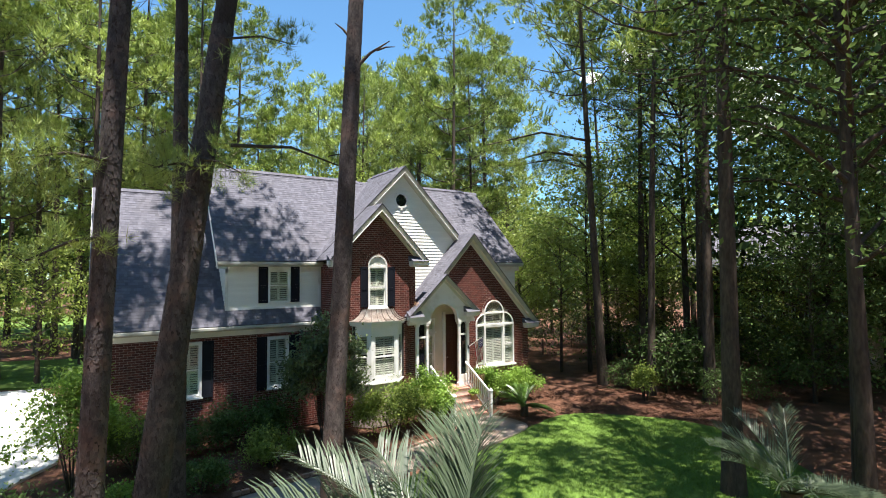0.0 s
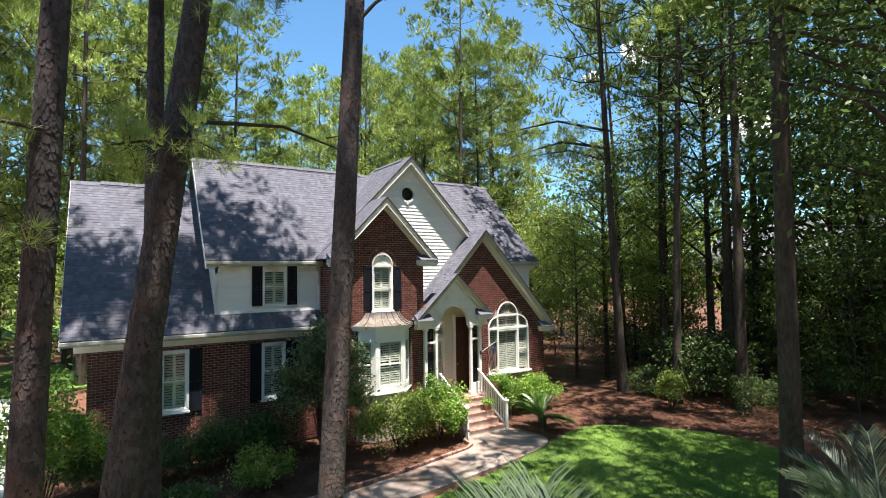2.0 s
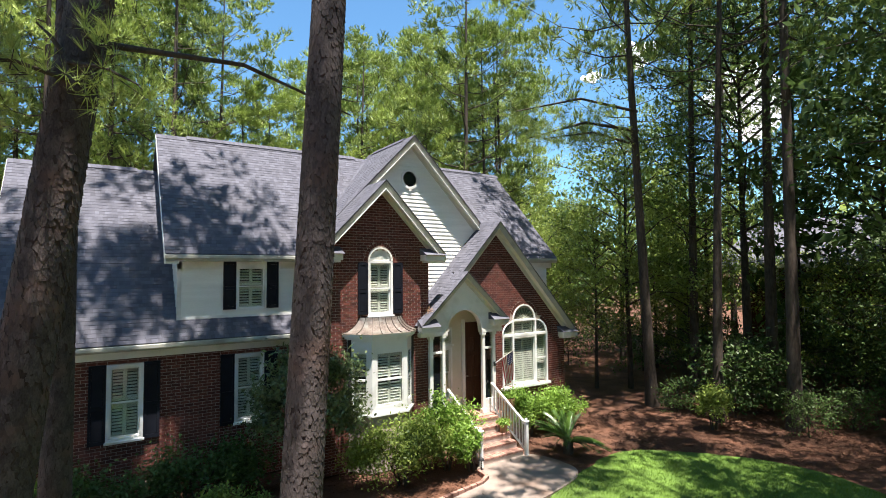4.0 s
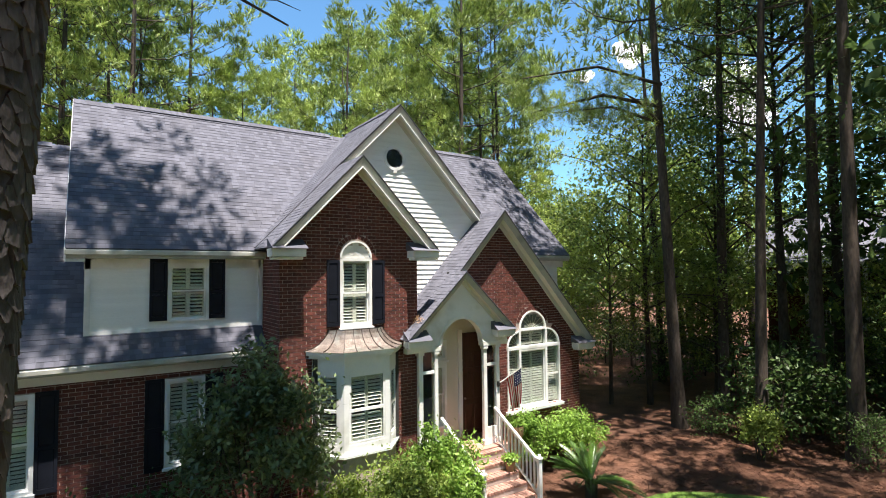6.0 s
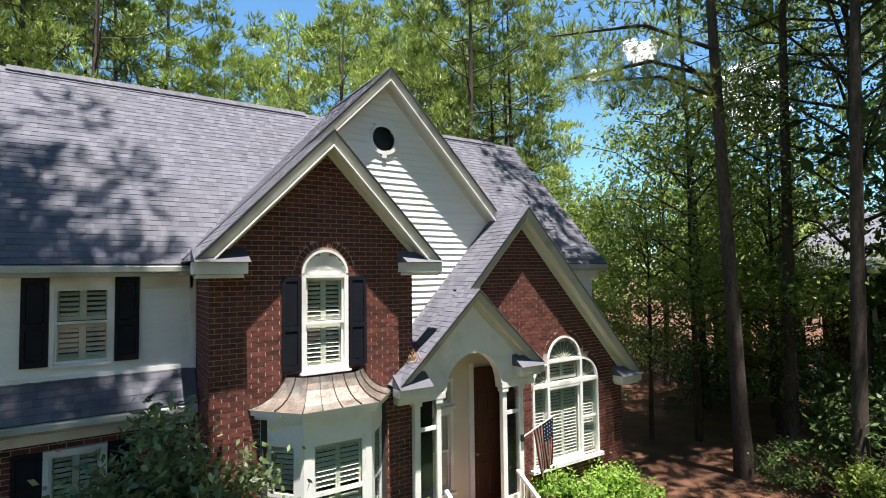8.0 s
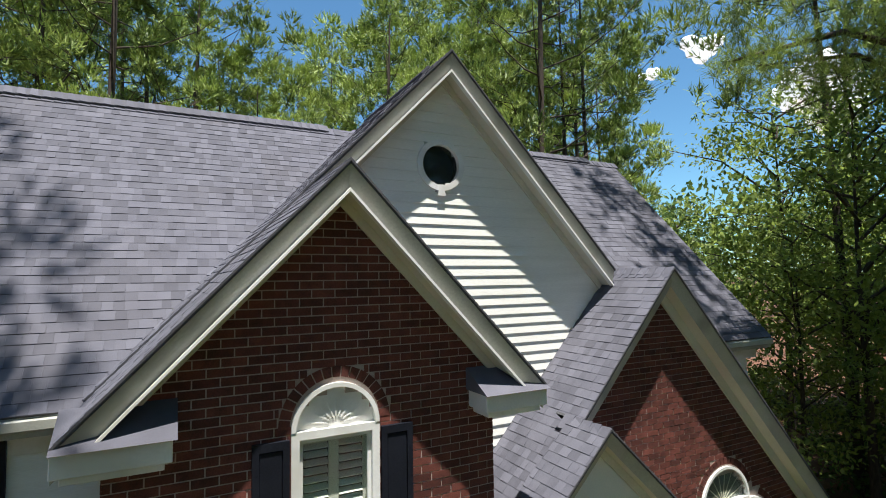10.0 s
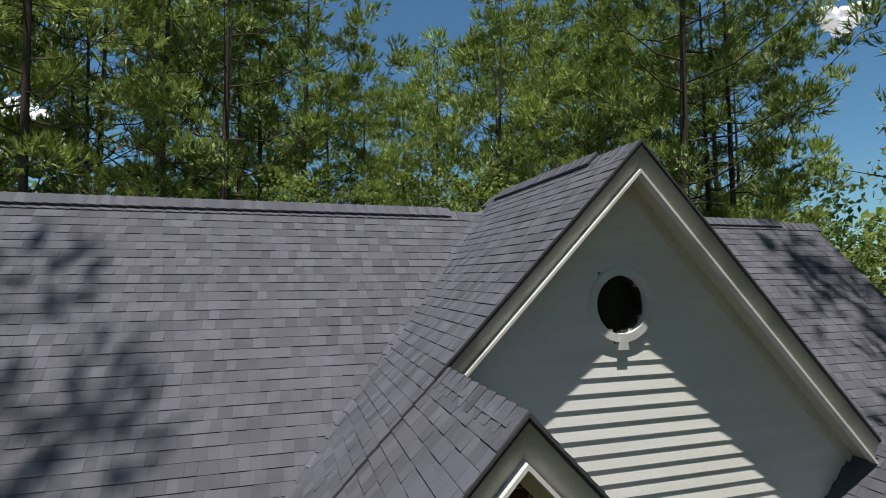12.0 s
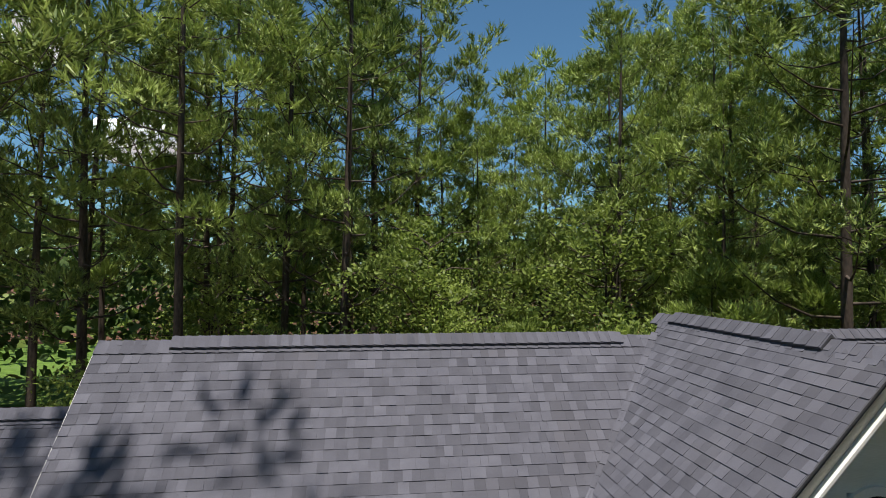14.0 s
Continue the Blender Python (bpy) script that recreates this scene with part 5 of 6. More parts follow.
def broadleaf(seed, height, spread, count=7000, size=0.085, label="leafy understorey hardwood tree", low=0.25, mat=None, name="hardwood_tree", r0=0.12, group="hardwoods", limbs=26, top=1.0):
    rng = np.random.RandomState(seed)
    t = thing(name, (0, 0, 0), label, "tree", group)
    trunk = Bundle()
    pts = [(0.15 * math.sin(s * 3 + seed) * s, 0.15 * math.cos(s * 2.2 + seed) * s, height * 0.9 * s - 0.1) for s in np.linspace(0, 1, 7)]
    trunk.add(*tube(pts, [r0 * (1.1 - s) for s in np.linspace(0, 1, 7)], 7))
    wood = Bundle()
    clumps = []
    for i in range(limbs):
        k = ((i + rng.uniform()) / limbs) ** (1 / top)
        h = height * (low + (0.97 - low) * k)
        az = i * 2.399 + rng.uniform(-0.4, 0.4)
        L = spread * (0.45 + 0.75 * math.sin(math.pi * (0.15 + 0.8 * k))) * rng.uniform(0.6, 1.15)
        p0 = np.array([0, 0, h * 0.93])
        p1 = p0 + np.array([math.cos(az) * L, math.sin(az) * L, L * rng.uniform(0.1, 0.7)])
        pm = (p0 + p1) / 2 + np.array([0, 0, 0.12 * L])
        wood.add(*tube([p0, pm, p1], [r0 * 0.35, r0 * 0.2, 0.01], 4))
        for _ in range(7):
            s = rng.uniform(0.4, 1.05)
            clumps.append((p0 + (p1 - p0) * s + rng.normal(0, spread * 0.14, 3), spread * rng.uniform(0.10, 0.24)))
    mesh_part("trunk", trunk.mesh("trunk"), BARK_FAR, t)
    tagged(mesh_part("branchwork", wood.mesh("branchwork"), BARK_FAR, t), kind="stuff")
    idx = rng.randint(0, len(clumps), count)
    C = np.array([clumps[i][0] for i in idx]) + rng.normal(0, 1, (count, 3)) * np.array([clumps[i][1] for i in idx])[:, None] * np.array([1, 1, 0.38])
    mesh_part("crown", leaves("crown", C, rng, size, up=0.9), mat or LEAF, t)
    return t


def shrub(name, base, dims, count, size, mat, label, seed=0, stems=7, shell=0.55, category="shrub", group=""):
    """A leafy shrub: stems and a crown of many small leaves with an uneven outline. dims: half-widths and height."""
    rng = np.random.RandomState(seed)
    t = thing(name, base, label, category, group)
    bx, by, bz = base
    dx, dy, h = dims
    wood = Bundle()
    for i in range(stems):
        a = i * 2.4
        e = np.array([bx + math.cos(a) * dx * 0.55, by + math.sin(a) * dy * 0.55, bz + h * rng.uniform(0.55, 0.9)])
        wood.add(*tube([(bx + 0.08 * math.cos(a), by + 0.08 * math.sin(a), bz - 0.05), tuple((np.array([bx, by, bz]) * 0.45 + e * 0.55)), tuple(e)], [0.025, 0.017, 0.006], 5))
    tagged(mesh_part("stemwork", wood.mesh("stemwork"), BARK_FAR, t), kind="stuff")
    ncl = max(14, int(26 * dx * dy * 2))
    cl = []
    for i in range(ncl):
        d = unit(rng.normal(0, 1, 3))
        d[2] = abs(d[2]) * 1.0 - 0.15
        k = rng.uniform(shell, 1.0) * (1 + 0.12 * math.sin(7 * d[0] + seed) + 0.1 * math.sin(9 * d[1]))
        cl.append(((bx + d[0] * dx * k, by + d[1] * dy * k, bz + max(0.08, h * (0.45 + 0.5 * d[2] * k))), rng.uniform(0.10, 0.2) * (dx + dy) * 0.8))
    count = int(count * 1.0)
    idx = rng.randint(0, ncl, count)
    C = np.array([cl[i][0] for i in idx]) + rng.normal(0, 1, (count, 3)) * np.array([cl[i][1] for i in idx])[:, None] * 0.75
    C[:, 2] = np.maximum(C[:, 2], bz + 0.04)
    mesh_part("foliage", leaves("foliage", C, rng, size * 1.0, 0.8), mat, t)
    return t


def feather(p0, az, el, L, droop, rng, nleaf=46, wid=0.028, ll=0.42):
    """One pinnate frond: rachis tube and leaflets as folded blades."""
    pts = []
    d = np.array([math.cos(az), math.sin(az), 0])
    for s in np.linspace(0, 1, 9):
        pts.append(np.array(p0) + d * L * (math.cos(el) * s + 0.12 * s * s) + np.array([0, 0, L * (math.sin(el) * s - droop * s ** 2.2)]))
    V, F = tube(pts, [0.022 * (1 - 0.85 * s) + 0.004 for s in np.linspace(0, 1, 9)], 4)
    W, G = [], []
    side = np.array([-math.sin(az), math.cos(az), 0])
    for i in range(nleaf):
        s = 0.16 + 0.84 * i / nleaf
        j = min(7, int(s * 8))
        q = pts[j] + (pts[j + 1] - pts[j]) * (s * 8 - j)
        t = unit(pts[j + 1] - pts[j])
        l = ll * (0.45 + 0.75 * math.sin(math.pi * min(1, 0.12 + 0.85 * s))) * rng.uniform(0.85, 1.1)
        for sg in (-1, 1):
            dirn = unit(t * 0.75 + side * sg * 0.75 + np.array([0, 0, 0.42]) + rng.normal(0, 0.06, 3))
            wv = unit(np.cross(dirn, np.array([0, 0, 1.0]))) * wid
            mid = q + dirn * l * 0.5 + np.array([0, 0, 0.02])
            tip = q + dirn * l + np.array([0, 0, -0.10 * l])
            k = len(W)
            W += [q - wv * 0.3, q + wv * 0.3, mid + wv * 0.5, tip, mid - wv * 0.5]
            G += [(k, k + 1, k + 2, k + 4), (k + 4, k + 2, k + 3, k + 3)]
    return (V, F), (W, G)


def palm(name, base, trunk_h, L, n, label, mat, seed=0, ll=0.42, wid=0.03, el=(0.15, 1.25), r=0.16, nleaf=46, group=""):
    rng = np.random.RandomState(seed)
    t = thing(name, base, label, "palm", group)
    b = np.array(base, float)
    tr = Bundle()
    hs = np.linspace(-0.1, trunk_h, 14)
    tr.add(*tube([tuple(b + np.array([0, 0, h])) for h in hs], [r * (1 + 0.12 * (i % 2)) for i in range(14)], 12, 0.08, seed))
    mesh_part("trunk", tr.mesh("trunk"), BARK_FAR, t)
    for i in range(n):
        e = el[0] + (el[1] - el[0]) * ((i * 0.618) % 1)
        (V, F), (W, G) = feather(tuple(b + np.array([0, 0, trunk_h - 0.05])), i * 2.399 + rng.uniform(-0.2, 0.2), e, L * rng.uniform(0.85, 1.1), 0.35 * (1.2 - e * 0.5), rng, nleaf, wid, ll)
        me = bpy.data.meshes.new("frond")
        k = len(V)
        me.from_pydata([tuple(v) for v in V] + [tuple(w) for w in W], [], [tuple(f) for f in F] + [tuple(k + x for x in (g if g[2] != g[3] else g[:3])) for g in G])
        mesh_part("frond", me, mat, t)
    return t


# near pines that the camera passes
NEAR = [pine(31, 26, 0.19, 0.58, (0.9, -0.6), 3.6, 44, True, "straight pine trunk with dark plated bark", base=(-0.42, 9.05, 0)),
        pine(32, 28, 0.20, 0.55, (-0.3, 0.5), 4.0, 54, True, "slim upright pine behind a leaning one", tufts=16, blade=1.4, puff=1.35, base=(1.15, 12.8, 0)),
        pine(33, 27, 0.30, 0.64, (3.6, -0.4), 2.5, 40, True, "leaning pine with pale flaking bark plates", tufts=15, blade=1.4, puff=1.35, base=(0.35, 11.3, 0)),
        pine(34, 26, 0.178, 0.60, (1.43, 0.0), 3.4, 44, 2, "pine with coarse reddish bark and broken branch stubs", base=(2.745, 8.09, 0)),
        pine(35, 25, 0.235, 0.45, (0.1, 0.1), 4.4, 50, False, "dark pine trunk at the lawn's edge", tufts=14, blade=1.3, puff=1.2, base=(12.9, 6.85, 0))]


def bough(tree, p0, p1, n, seed, r=0.03, dead=False):
    """A limb from p0 to p1 on a near tree, with needle puffs along its outer part, or bare."""
    rg = np.random.RandomState(seed)
    p0, p1 = np.array(p0, float), np.array(p1, float)
    w = Bundle()
    mid = (p0 + p1) / 2 + np.array([0, 0, 0.08 * np.linalg.norm(p1 - p0)])
    w.add(*tube([p0, mid, p1], [r, r * 0.7, r * 0.25], 6))
    tc, ta = [], []
    for i in range(n):
        q = p0 + (p1 - p0) * rg.uniform(0.3, 1.05)
        e = unit(rg.normal(0, 1, 3) + np.array([0, 0, 0.2]))
        end = q + e * rg.uniform(0.15, 0.5)
        w.add(*tube([q, end], [0.008, 0.004], 3))
        for g in range(9):
            tc.append(end + rg.normal(0, 0.11, 3))
            ta.append(e * 0.6 + np.array([0, 0, 0.5]))
    b = mesh_part("limb", w.mesh("limb"), BARK_FAR, tree)
    if not dead:
        mesh_part("needles", needles("needles", np.array(tc), np.array(ta), rg, 16, 0.24, 0.010, 0.55), NEEDLE, b)


bough(NEAR[2], (1.25, 10.95, 7.6), (0.4, 10.2, 7.4), 16, 1)
bough(NEAR[2], (1.25, 10.95, 7.8), (1.9, 10.4, 7.5), 7, 2)
bough(NEAR[0], (-0.2, 8.9, 7.2), (-1.3, 8.3, 7.0), 12, 3)
bough(NEAR[2], (1.7, 10.9, 10.3), (2.9, 10.2, 10.2), 9, 4)
bough(NEAR[0], (-0.2, 8.9, 6.1), (-1.2, 8.6, 5.7), 6, 5)
bough(NEAR[3], (3.21, 8.09, 8.97), (3.77, 7.72, 9.53), 0, 6, 0.035, True)
bough(NEAR[3], (3.57, 7.81, 9.35), (3.85, 7.67, 9.43), 0, 7, 0.02, True)
bough(NEAR[3], (3.21, 8.09, 9.58), (2.98, 8.23, 9.85), 0, 8, 0.03, True)
bough(NEAR[2], (1.2, 11.0, 7.9), (0.95, 11.0, 8.2), 0, 9, 0.03, True)

bough(NEAR[2], (1.45, 11.15, 8.15), (5.0, 11.85, 8.05), 0, 10, 0.045, True)
bough(NEAR[2], (4.2, 11.75, 8.35), (5.05, 11.7, 8.45), 0, 12, 0.016, True)
bough(NEAR[2], (4.6, 11.8, 8.2), (5.2, 12.05, 8.35), 0, 13, 0.012, True)

# the wood round the house: a few pines, hardwoods and bushes built once, then copied
PINES = [pine(51, 24, 0.20, 0.30, (0.4, 0.3), 3.2, 42, tufts=17, per=11, puff=1.0, dens=1.2, blade=0.95), pine(52, 24, 0.19, 0.42, (0.3, -0.3), 3.1, 38, tufts=17, per=11, puff=1.0, dens=1.2, blade=0.95),
         pine(53, 24, 0.20, 0.24, (-0.3, 0.3), 3.5, 42, tufts=17, per=11, puff=1.0, dens=1.2, blade=0.95)]
FARPINES = [pine(58, 24, 0.20, 0.32, (0.3, 0.3), 3.6, 34, tufts=8, per=8, blade=1.7, puff=1.35, dens=1.25, label="tall dense pine in the far row behind the house")]
TALL = [pine(54, 24, 0.21, 0.52, (0.4, 0.3), 3.5, 30, tufts=8, per=8, blade=1.4, puff=1.2), pine(55, 24, 0.17, 0.50, (0.6, -0.3), 3.3, 28, tufts=8, per=8, blade=1.4, puff=1.2)]
YOUNG = [pine(56, 10, 0.09, 0.15, (0.2, 0.1), 1.5, 26, tufts=15, per=11, puff=0.8, label="young pine with dense bright needles behind the house")]
HARD = [broadleaf(61, 9.0, 2.4, 6400, 0.094), broadleaf(62, 7.0, 2.1, 5200, 0.092), broadleaf(63, 12.0, 2.8, 8000, 0.10, low=0.3)]
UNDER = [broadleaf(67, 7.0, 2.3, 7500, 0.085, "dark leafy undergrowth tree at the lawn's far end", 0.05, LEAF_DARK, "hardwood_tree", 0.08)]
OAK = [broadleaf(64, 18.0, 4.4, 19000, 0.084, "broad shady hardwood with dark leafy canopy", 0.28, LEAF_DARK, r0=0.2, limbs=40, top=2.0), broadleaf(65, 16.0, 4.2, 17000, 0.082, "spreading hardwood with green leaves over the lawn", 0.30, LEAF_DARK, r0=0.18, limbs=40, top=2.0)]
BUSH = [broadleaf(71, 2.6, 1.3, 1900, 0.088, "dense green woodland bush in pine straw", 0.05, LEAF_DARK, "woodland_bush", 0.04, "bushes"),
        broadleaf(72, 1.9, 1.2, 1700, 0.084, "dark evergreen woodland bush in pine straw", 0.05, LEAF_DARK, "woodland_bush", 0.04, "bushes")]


def spread_copies(models, places, smin=0.85, smax=1.15, seed=1):
    r = random.Random(seed)
    first = set()
    for i, (x, y, *own) in enumerate(places):
        k = i % len(models)
        s = own[0] if own else r.uniform(smin, smax)
        m = Matrix.Translation((x, y, -0.02)) @ Matrix.Rotation(r.uniform(0, 6.28), 4, 'Z')
        if k not in first:
            first.add(k)
            models[k].matrix_basis = m
            models[k].scale = (s, s, s)
        else:
            models[k].scale = (s, s, s)
            keep = models[k].matrix_basis.copy()
            copy_thing(models[k], m)
            models[k].matrix_basis = keep


def scatter(n, x0, x1, y0, y1, gap, seed, size=None):
    r = random.Random(seed)
    out = []
    for _ in range(n * 40):
        p = (r.uniform(x0, x1), r.uniform(y0, y1))
        if all(math.dist(p, q) > gap for q in out):
            out.append(p)
            if len(out) == n:
                break
    return out if size is None else [(x, y, size * r.uniform(0.6, 1.1)) for x, y in out]


# the belt behind the house: place and height of each pine, as a share of 24 m; a gap stays open for the strip of sky
belt = [(19.1, 28.3, 0.84), (17.8, 31.9, 0.87), (9.0, 37.2, 0.94), (4.7, 35.8, 1.12), (-0.5, 34.0, 1.1), (1.8, 39.5, 1.15), (-5.0, 36.5, 1.1), (22.5, 30.5, 0.90), (15.6, 35.0, 0.88),
        (21.0, 35.5, 0.94), (25.0, 31.5, 0.98), (-4.0, 47.7, 1.2), (-10.0, 41.7, 1.15), (29.8, 45.5, 1.05), (21.2, 45.6, 1.0), (4.3, 49.9, 1.15),
        (16.6, 47.5, 0.86), (23.5, 39.6, 1.0), (-16.7, 41.5, 1.15), (5.9, 43.5, 1.08), (27.5, 35.0, 1.0), (-1.6, 43.0, 1.15), (18.4, 41.0, 0.92), (10.4, 36.6, 0.70), (12.4, 39.2, 0.74), (7.6, 39.2, 1.04)]
spread_copies(PINES, [p for p in belt if p[1] < 40], 1, 1, 2)
back_row = [(15.5, 43.5, 0.92), (22.5, 42.5, 1.0), (-12, 52, 1.1), (-6.5, 54, 1.15), (0.5, 55, 1.15), (6.0, 53.5, 1.1), (25.5, 50, 1.05), (30.5, 52, 1.05), (35, 47, 1.0), (34, 40, 0.95), (13.0, 54, 0.85), (-20, 47, 1.15), (-24, 52, 1.15)]
spread_copies(FARPINES, [p for p in belt if p[1] >= 40] + back_row, 1, 1, 7)
spread_copies(YOUNG, [(13.3, 29.6, 1.0), (16.3, 29.8, 1.04), (19.6, 30.2, 1.0), (11.4, 33.5, 0.85)], 1, 1, 3)
ROOFPINE = pine(57, 25, 0.22, 0.56, (-1.0, 0.2), 4.6, 38, label="tall pine reaching long limbs over the roof's end", base=(20.35, 17.1, 0), tufts=15, per=10)
bough(ROOFPINE, (19.9, 17.1, 12.0), (13.7, 17.6, 11.1), 30, 21, 0.07)
bough(ROOFPINE, (19.9, 17.1, 11.2), (14.2, 17.6, 10.2), 30, 22, 0.08)
bough(ROOFPINE, (19.9, 17.1, 10.6), (15.0, 17.6, 10.3), 22, 23, 0.06)
bough(ROOFPINE, (19.9, 17.1, 10.5), (17.2, 17.0, 11.3), 12, 24, 0.06)
tall_at = [(24.0, 17.4), (20.6, 14.4), (21.6, 12.4), (26.8, 22.0), (24.6, 14.4), (-7.0, 40.0), (-3.0, 46.0), (-9, 33), (-12, 37), (-15, 30), (-18, 36), (-6.5, 31), (-8.5, 28.5), (-11.5, 26.5)]
# the last four pines are added out of view, behind and beside the path
tall_at += scatter(5, 28, 44, 2, 30, 5.0, 5) + scatter(3, -30, -18, 26, 46, 5.0, 6) + [(-6, -7), (7, -9), (15, -6), (-14, 4)]
spread_copies(TALL, tall_at, 1.0, 1.15, 5)
hard_at = [(20.4, 23.0, 0.85), (21.0, 26.0, 0.95), (22.4, 19.6, 0.8), (23.0, 28), (20.0, 31.5), (14.5, 33.5), (11.2, 32.5), (25.5, 18.5, 0.9), (21.2, 20.6, 0.75), (12.8, 36), (27, 12.5), (27.5, 19.5, 1.2), (30.5, 20.5, 1.3), (32.5, 23.0, 1.3), (29.5, 25.5, 1.3), (31.0, 9.0, 1.3), (17.4, 29.5), (8.3, 33.6)]
hard_at += scatter(4, -4, 8, 32, 40, 3.2, 8) + scatter(5, 28, 42, 4, 40, 4.5, 9)
spread_copies(OAK, [(15.8, 5.2), (13.3, 4.3), (20.5, 5.2), (25.0, 6.2), (26.0, 16.0)], 0.95, 1.08, 8)
spread_copies(UNDER, [(19.6, 3.6, 0.95), (24.6, 9.6, 1.0), (16.6, 1.6, 0.9), (27.5, 7.4, 1.1)], 1, 1, 15)
spread_copies(HARD, hard_at, 0.8, 1.2, 3)
spread_copies(BUSH, scatter(8, 20.4, 24, 10.5, 16, 1.7, 13, 0.75) + scatter(20, 23.5, 33, 11.5, 30, 1.9, 10) + scatter(18, 2.5, 18, 29, 40, 2.2, 11), 0.7, 1.3, 4)

# planting by the house
shrub("camellia_bush", (5.95, 16.5, 0), (1.28, 0.95, 4.25), 10000, 0.075, LEAF_GLOSSY, "tall dark glossy evergreen bush against the brick wall", 1, 9)
shrub("hedge_shrub", (8.2, 15.95, 0), (1.35, 0.7, 1.75), 11000, 0.055, LEAF, "rounded green hedge under the bay window", 2)
shrub("hedge_shrub", (9.75, 16.2, 0), (0.95, 0.75, 2.15), 9000, 0.06, LEAF_BRIGHT, "bright green shrub beside the brick steps", 3)
shrub("hedge_shrub", (10.25, 15.75, 0), (0.45, 0.45, 1.25), 3500, 0.055, LEAF_BRIGHT, "small bright shrub overhanging the stair railing", 13)
shrub("hedge_shrub", (13.7, 17.15, 0), (0.95, 0.6, 1.55), 6500, 0.055, LEAF_BRIGHT, "bright sunlit hedge under the palladian window", 4)
shrub("hedge_shrub", (15.1, 17.2, 0), (0.95, 0.6, 1.5), 6500, 0.055, LEAF_BRIGHT, "bright sunlit hedge under the palladian window", 14)
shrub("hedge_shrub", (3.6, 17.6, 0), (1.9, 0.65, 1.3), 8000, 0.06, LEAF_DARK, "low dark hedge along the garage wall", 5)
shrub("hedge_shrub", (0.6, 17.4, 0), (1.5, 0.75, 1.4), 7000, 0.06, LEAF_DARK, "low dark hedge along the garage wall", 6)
shrub("driveway_bush", (-0.85, 16.6, 0), (1.3, 1.0, 3.3), 7500, 0.065, LEAF_BRIGHT, "loose leafy bush beside the driveway", 7)
shrub("low_shrub", (-1.9, 13.4, 0), (1.4, 0.9, 0.95), 6000, 0.055, LEAF_DARK, "low clipped dark shrub in the front bed", 8)
shrub("low_shrub", (0.2, 14.4, 0), (0.5, 0.45, 0.6), 2500, 0.05, LEAF_BRIGHT, "small bright green shrub in the front bed", 9)
shrub("low_shrub", (1.9, 14.6, 0), (0.8, 0.6, 0.8), 3500, 0.05, LEAF_DARK, "small dark shrub in the front bed", 10)
shrub("low_shrub", (3.9, 15.4, 0), (0.9, 0.6, 1.0), 4500, 0.05, LEAF, "rounded green shrub in the front bed", 11)
shrub("low_shrub", (19.4, 14.0, 0), (0.7, 0.6, 1.7), 2500, 0.07, LEAF, "airy young shrub at the wood's edge", 12, shell=0.3)
palm("sago_palm", (13.5, 15.2, 0), 0.35, 1.15, 26, "dark green sago palm in pine straw bed", SAGO, 1, 0.2, 0.014, (0.1, 1.2), 0.14, 44)
palm("feather_palm", (2.02, 3.32, 0), 2.85, 1.8, 19, "silvery-green feather palm with stiff arching fronds", PALM, 2, 0.55, 0.017, (0.2, 1.45), 0.18, 44, "palms")
palm("feather_palm", (10.6, 4.6, 0), 1.35, 1.8, 16, "dark feather palm in the shade of the trees", PALM, 5, 0.46, 0.016, (0.1, 1.3), 0.17, 44, "palms")

# far woods: one mass of foliage past the trees that can be told apart
rg = np.random.RandomState(9)
n = 34000
ang = rg.uniform(0, 2 * math.pi, n)
rr = rg.uniform(70, 120, n)
hh = 21 * rg.uniform(0, 1, n) ** 0.9 * (0.75 + 0.25 * np.sin(ang * 23) * np.sin(ang * 7 + 1))
C = np.stack([8 + rr * np.cos(ang), 20 + rr * np.sin(ang), hh], 1)
far = ~((np.abs(C[:, 0] - (6.2 + 0.30 * (C[:, 1] - 15))) < 0.05 * C[:, 1]) & (C[:, 1] > 30) & (C[:, 2] > 15))
tagged(mesh_part("far_woods", leaves("far_woods", C[far], rg, 1.3, 0.3, 1.3), LEAF, None), "distant mass of green woodland foliage", "trees", kind="stuff")

n = 30000
C = np.stack([rg.uniform(-60, 70, n), rg.uniform(57, 68, n), 20 * rg.uniform(0, 1, n) ** 0.85], 1)
C[:, 2] *= 0.8 + 0.2 * np.sin(C[:, 0] * 0.7) * np.sin(C[:, 0] * 0.23 + 1)
C = C[(C[:, 2] > 5) | (C[:, 0] > 2) | (rg.uniform(0, 1, n) < 0.25)]
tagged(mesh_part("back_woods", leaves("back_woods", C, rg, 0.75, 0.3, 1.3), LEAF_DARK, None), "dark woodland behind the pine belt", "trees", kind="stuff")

# the wood goes on round and behind, as a screen of simple broad trees that holds back sky light
SCREEN = [broadleaf(66, 17.0, 4.5, 3600, 0.28, "tall leafy woodland tree added as light screen and backdrop", 0.12, LEAF_DARK, "woodland_tree", 0.2, "woodland trees")]
# mostly unseen ring, added to dim the light from the open sky
ring = [(8 + r * math.cos(a), 6 + r * math.sin(a)) for r, a in [(22 + 5 * (i % 3), math.pi * (0.93 + i * 1.14 / 15)) for i in range(16)]]
spread_copies(SCREEN, [(x, y, 1.0 + 0.09 * (i % 4)) for i, (x, y) in enumerate(ring)] + [(-20, 10), (-24, 18), (-20, 24), (36, 6, 1.05), (44, 13, 1.15), (45, 20, 1.05), (31, 4, 0.95), (29.5, 12.0, 0.85), (38, 27, 0.75), (34, 34, 0.7)], 0.9, 1.25, 12)

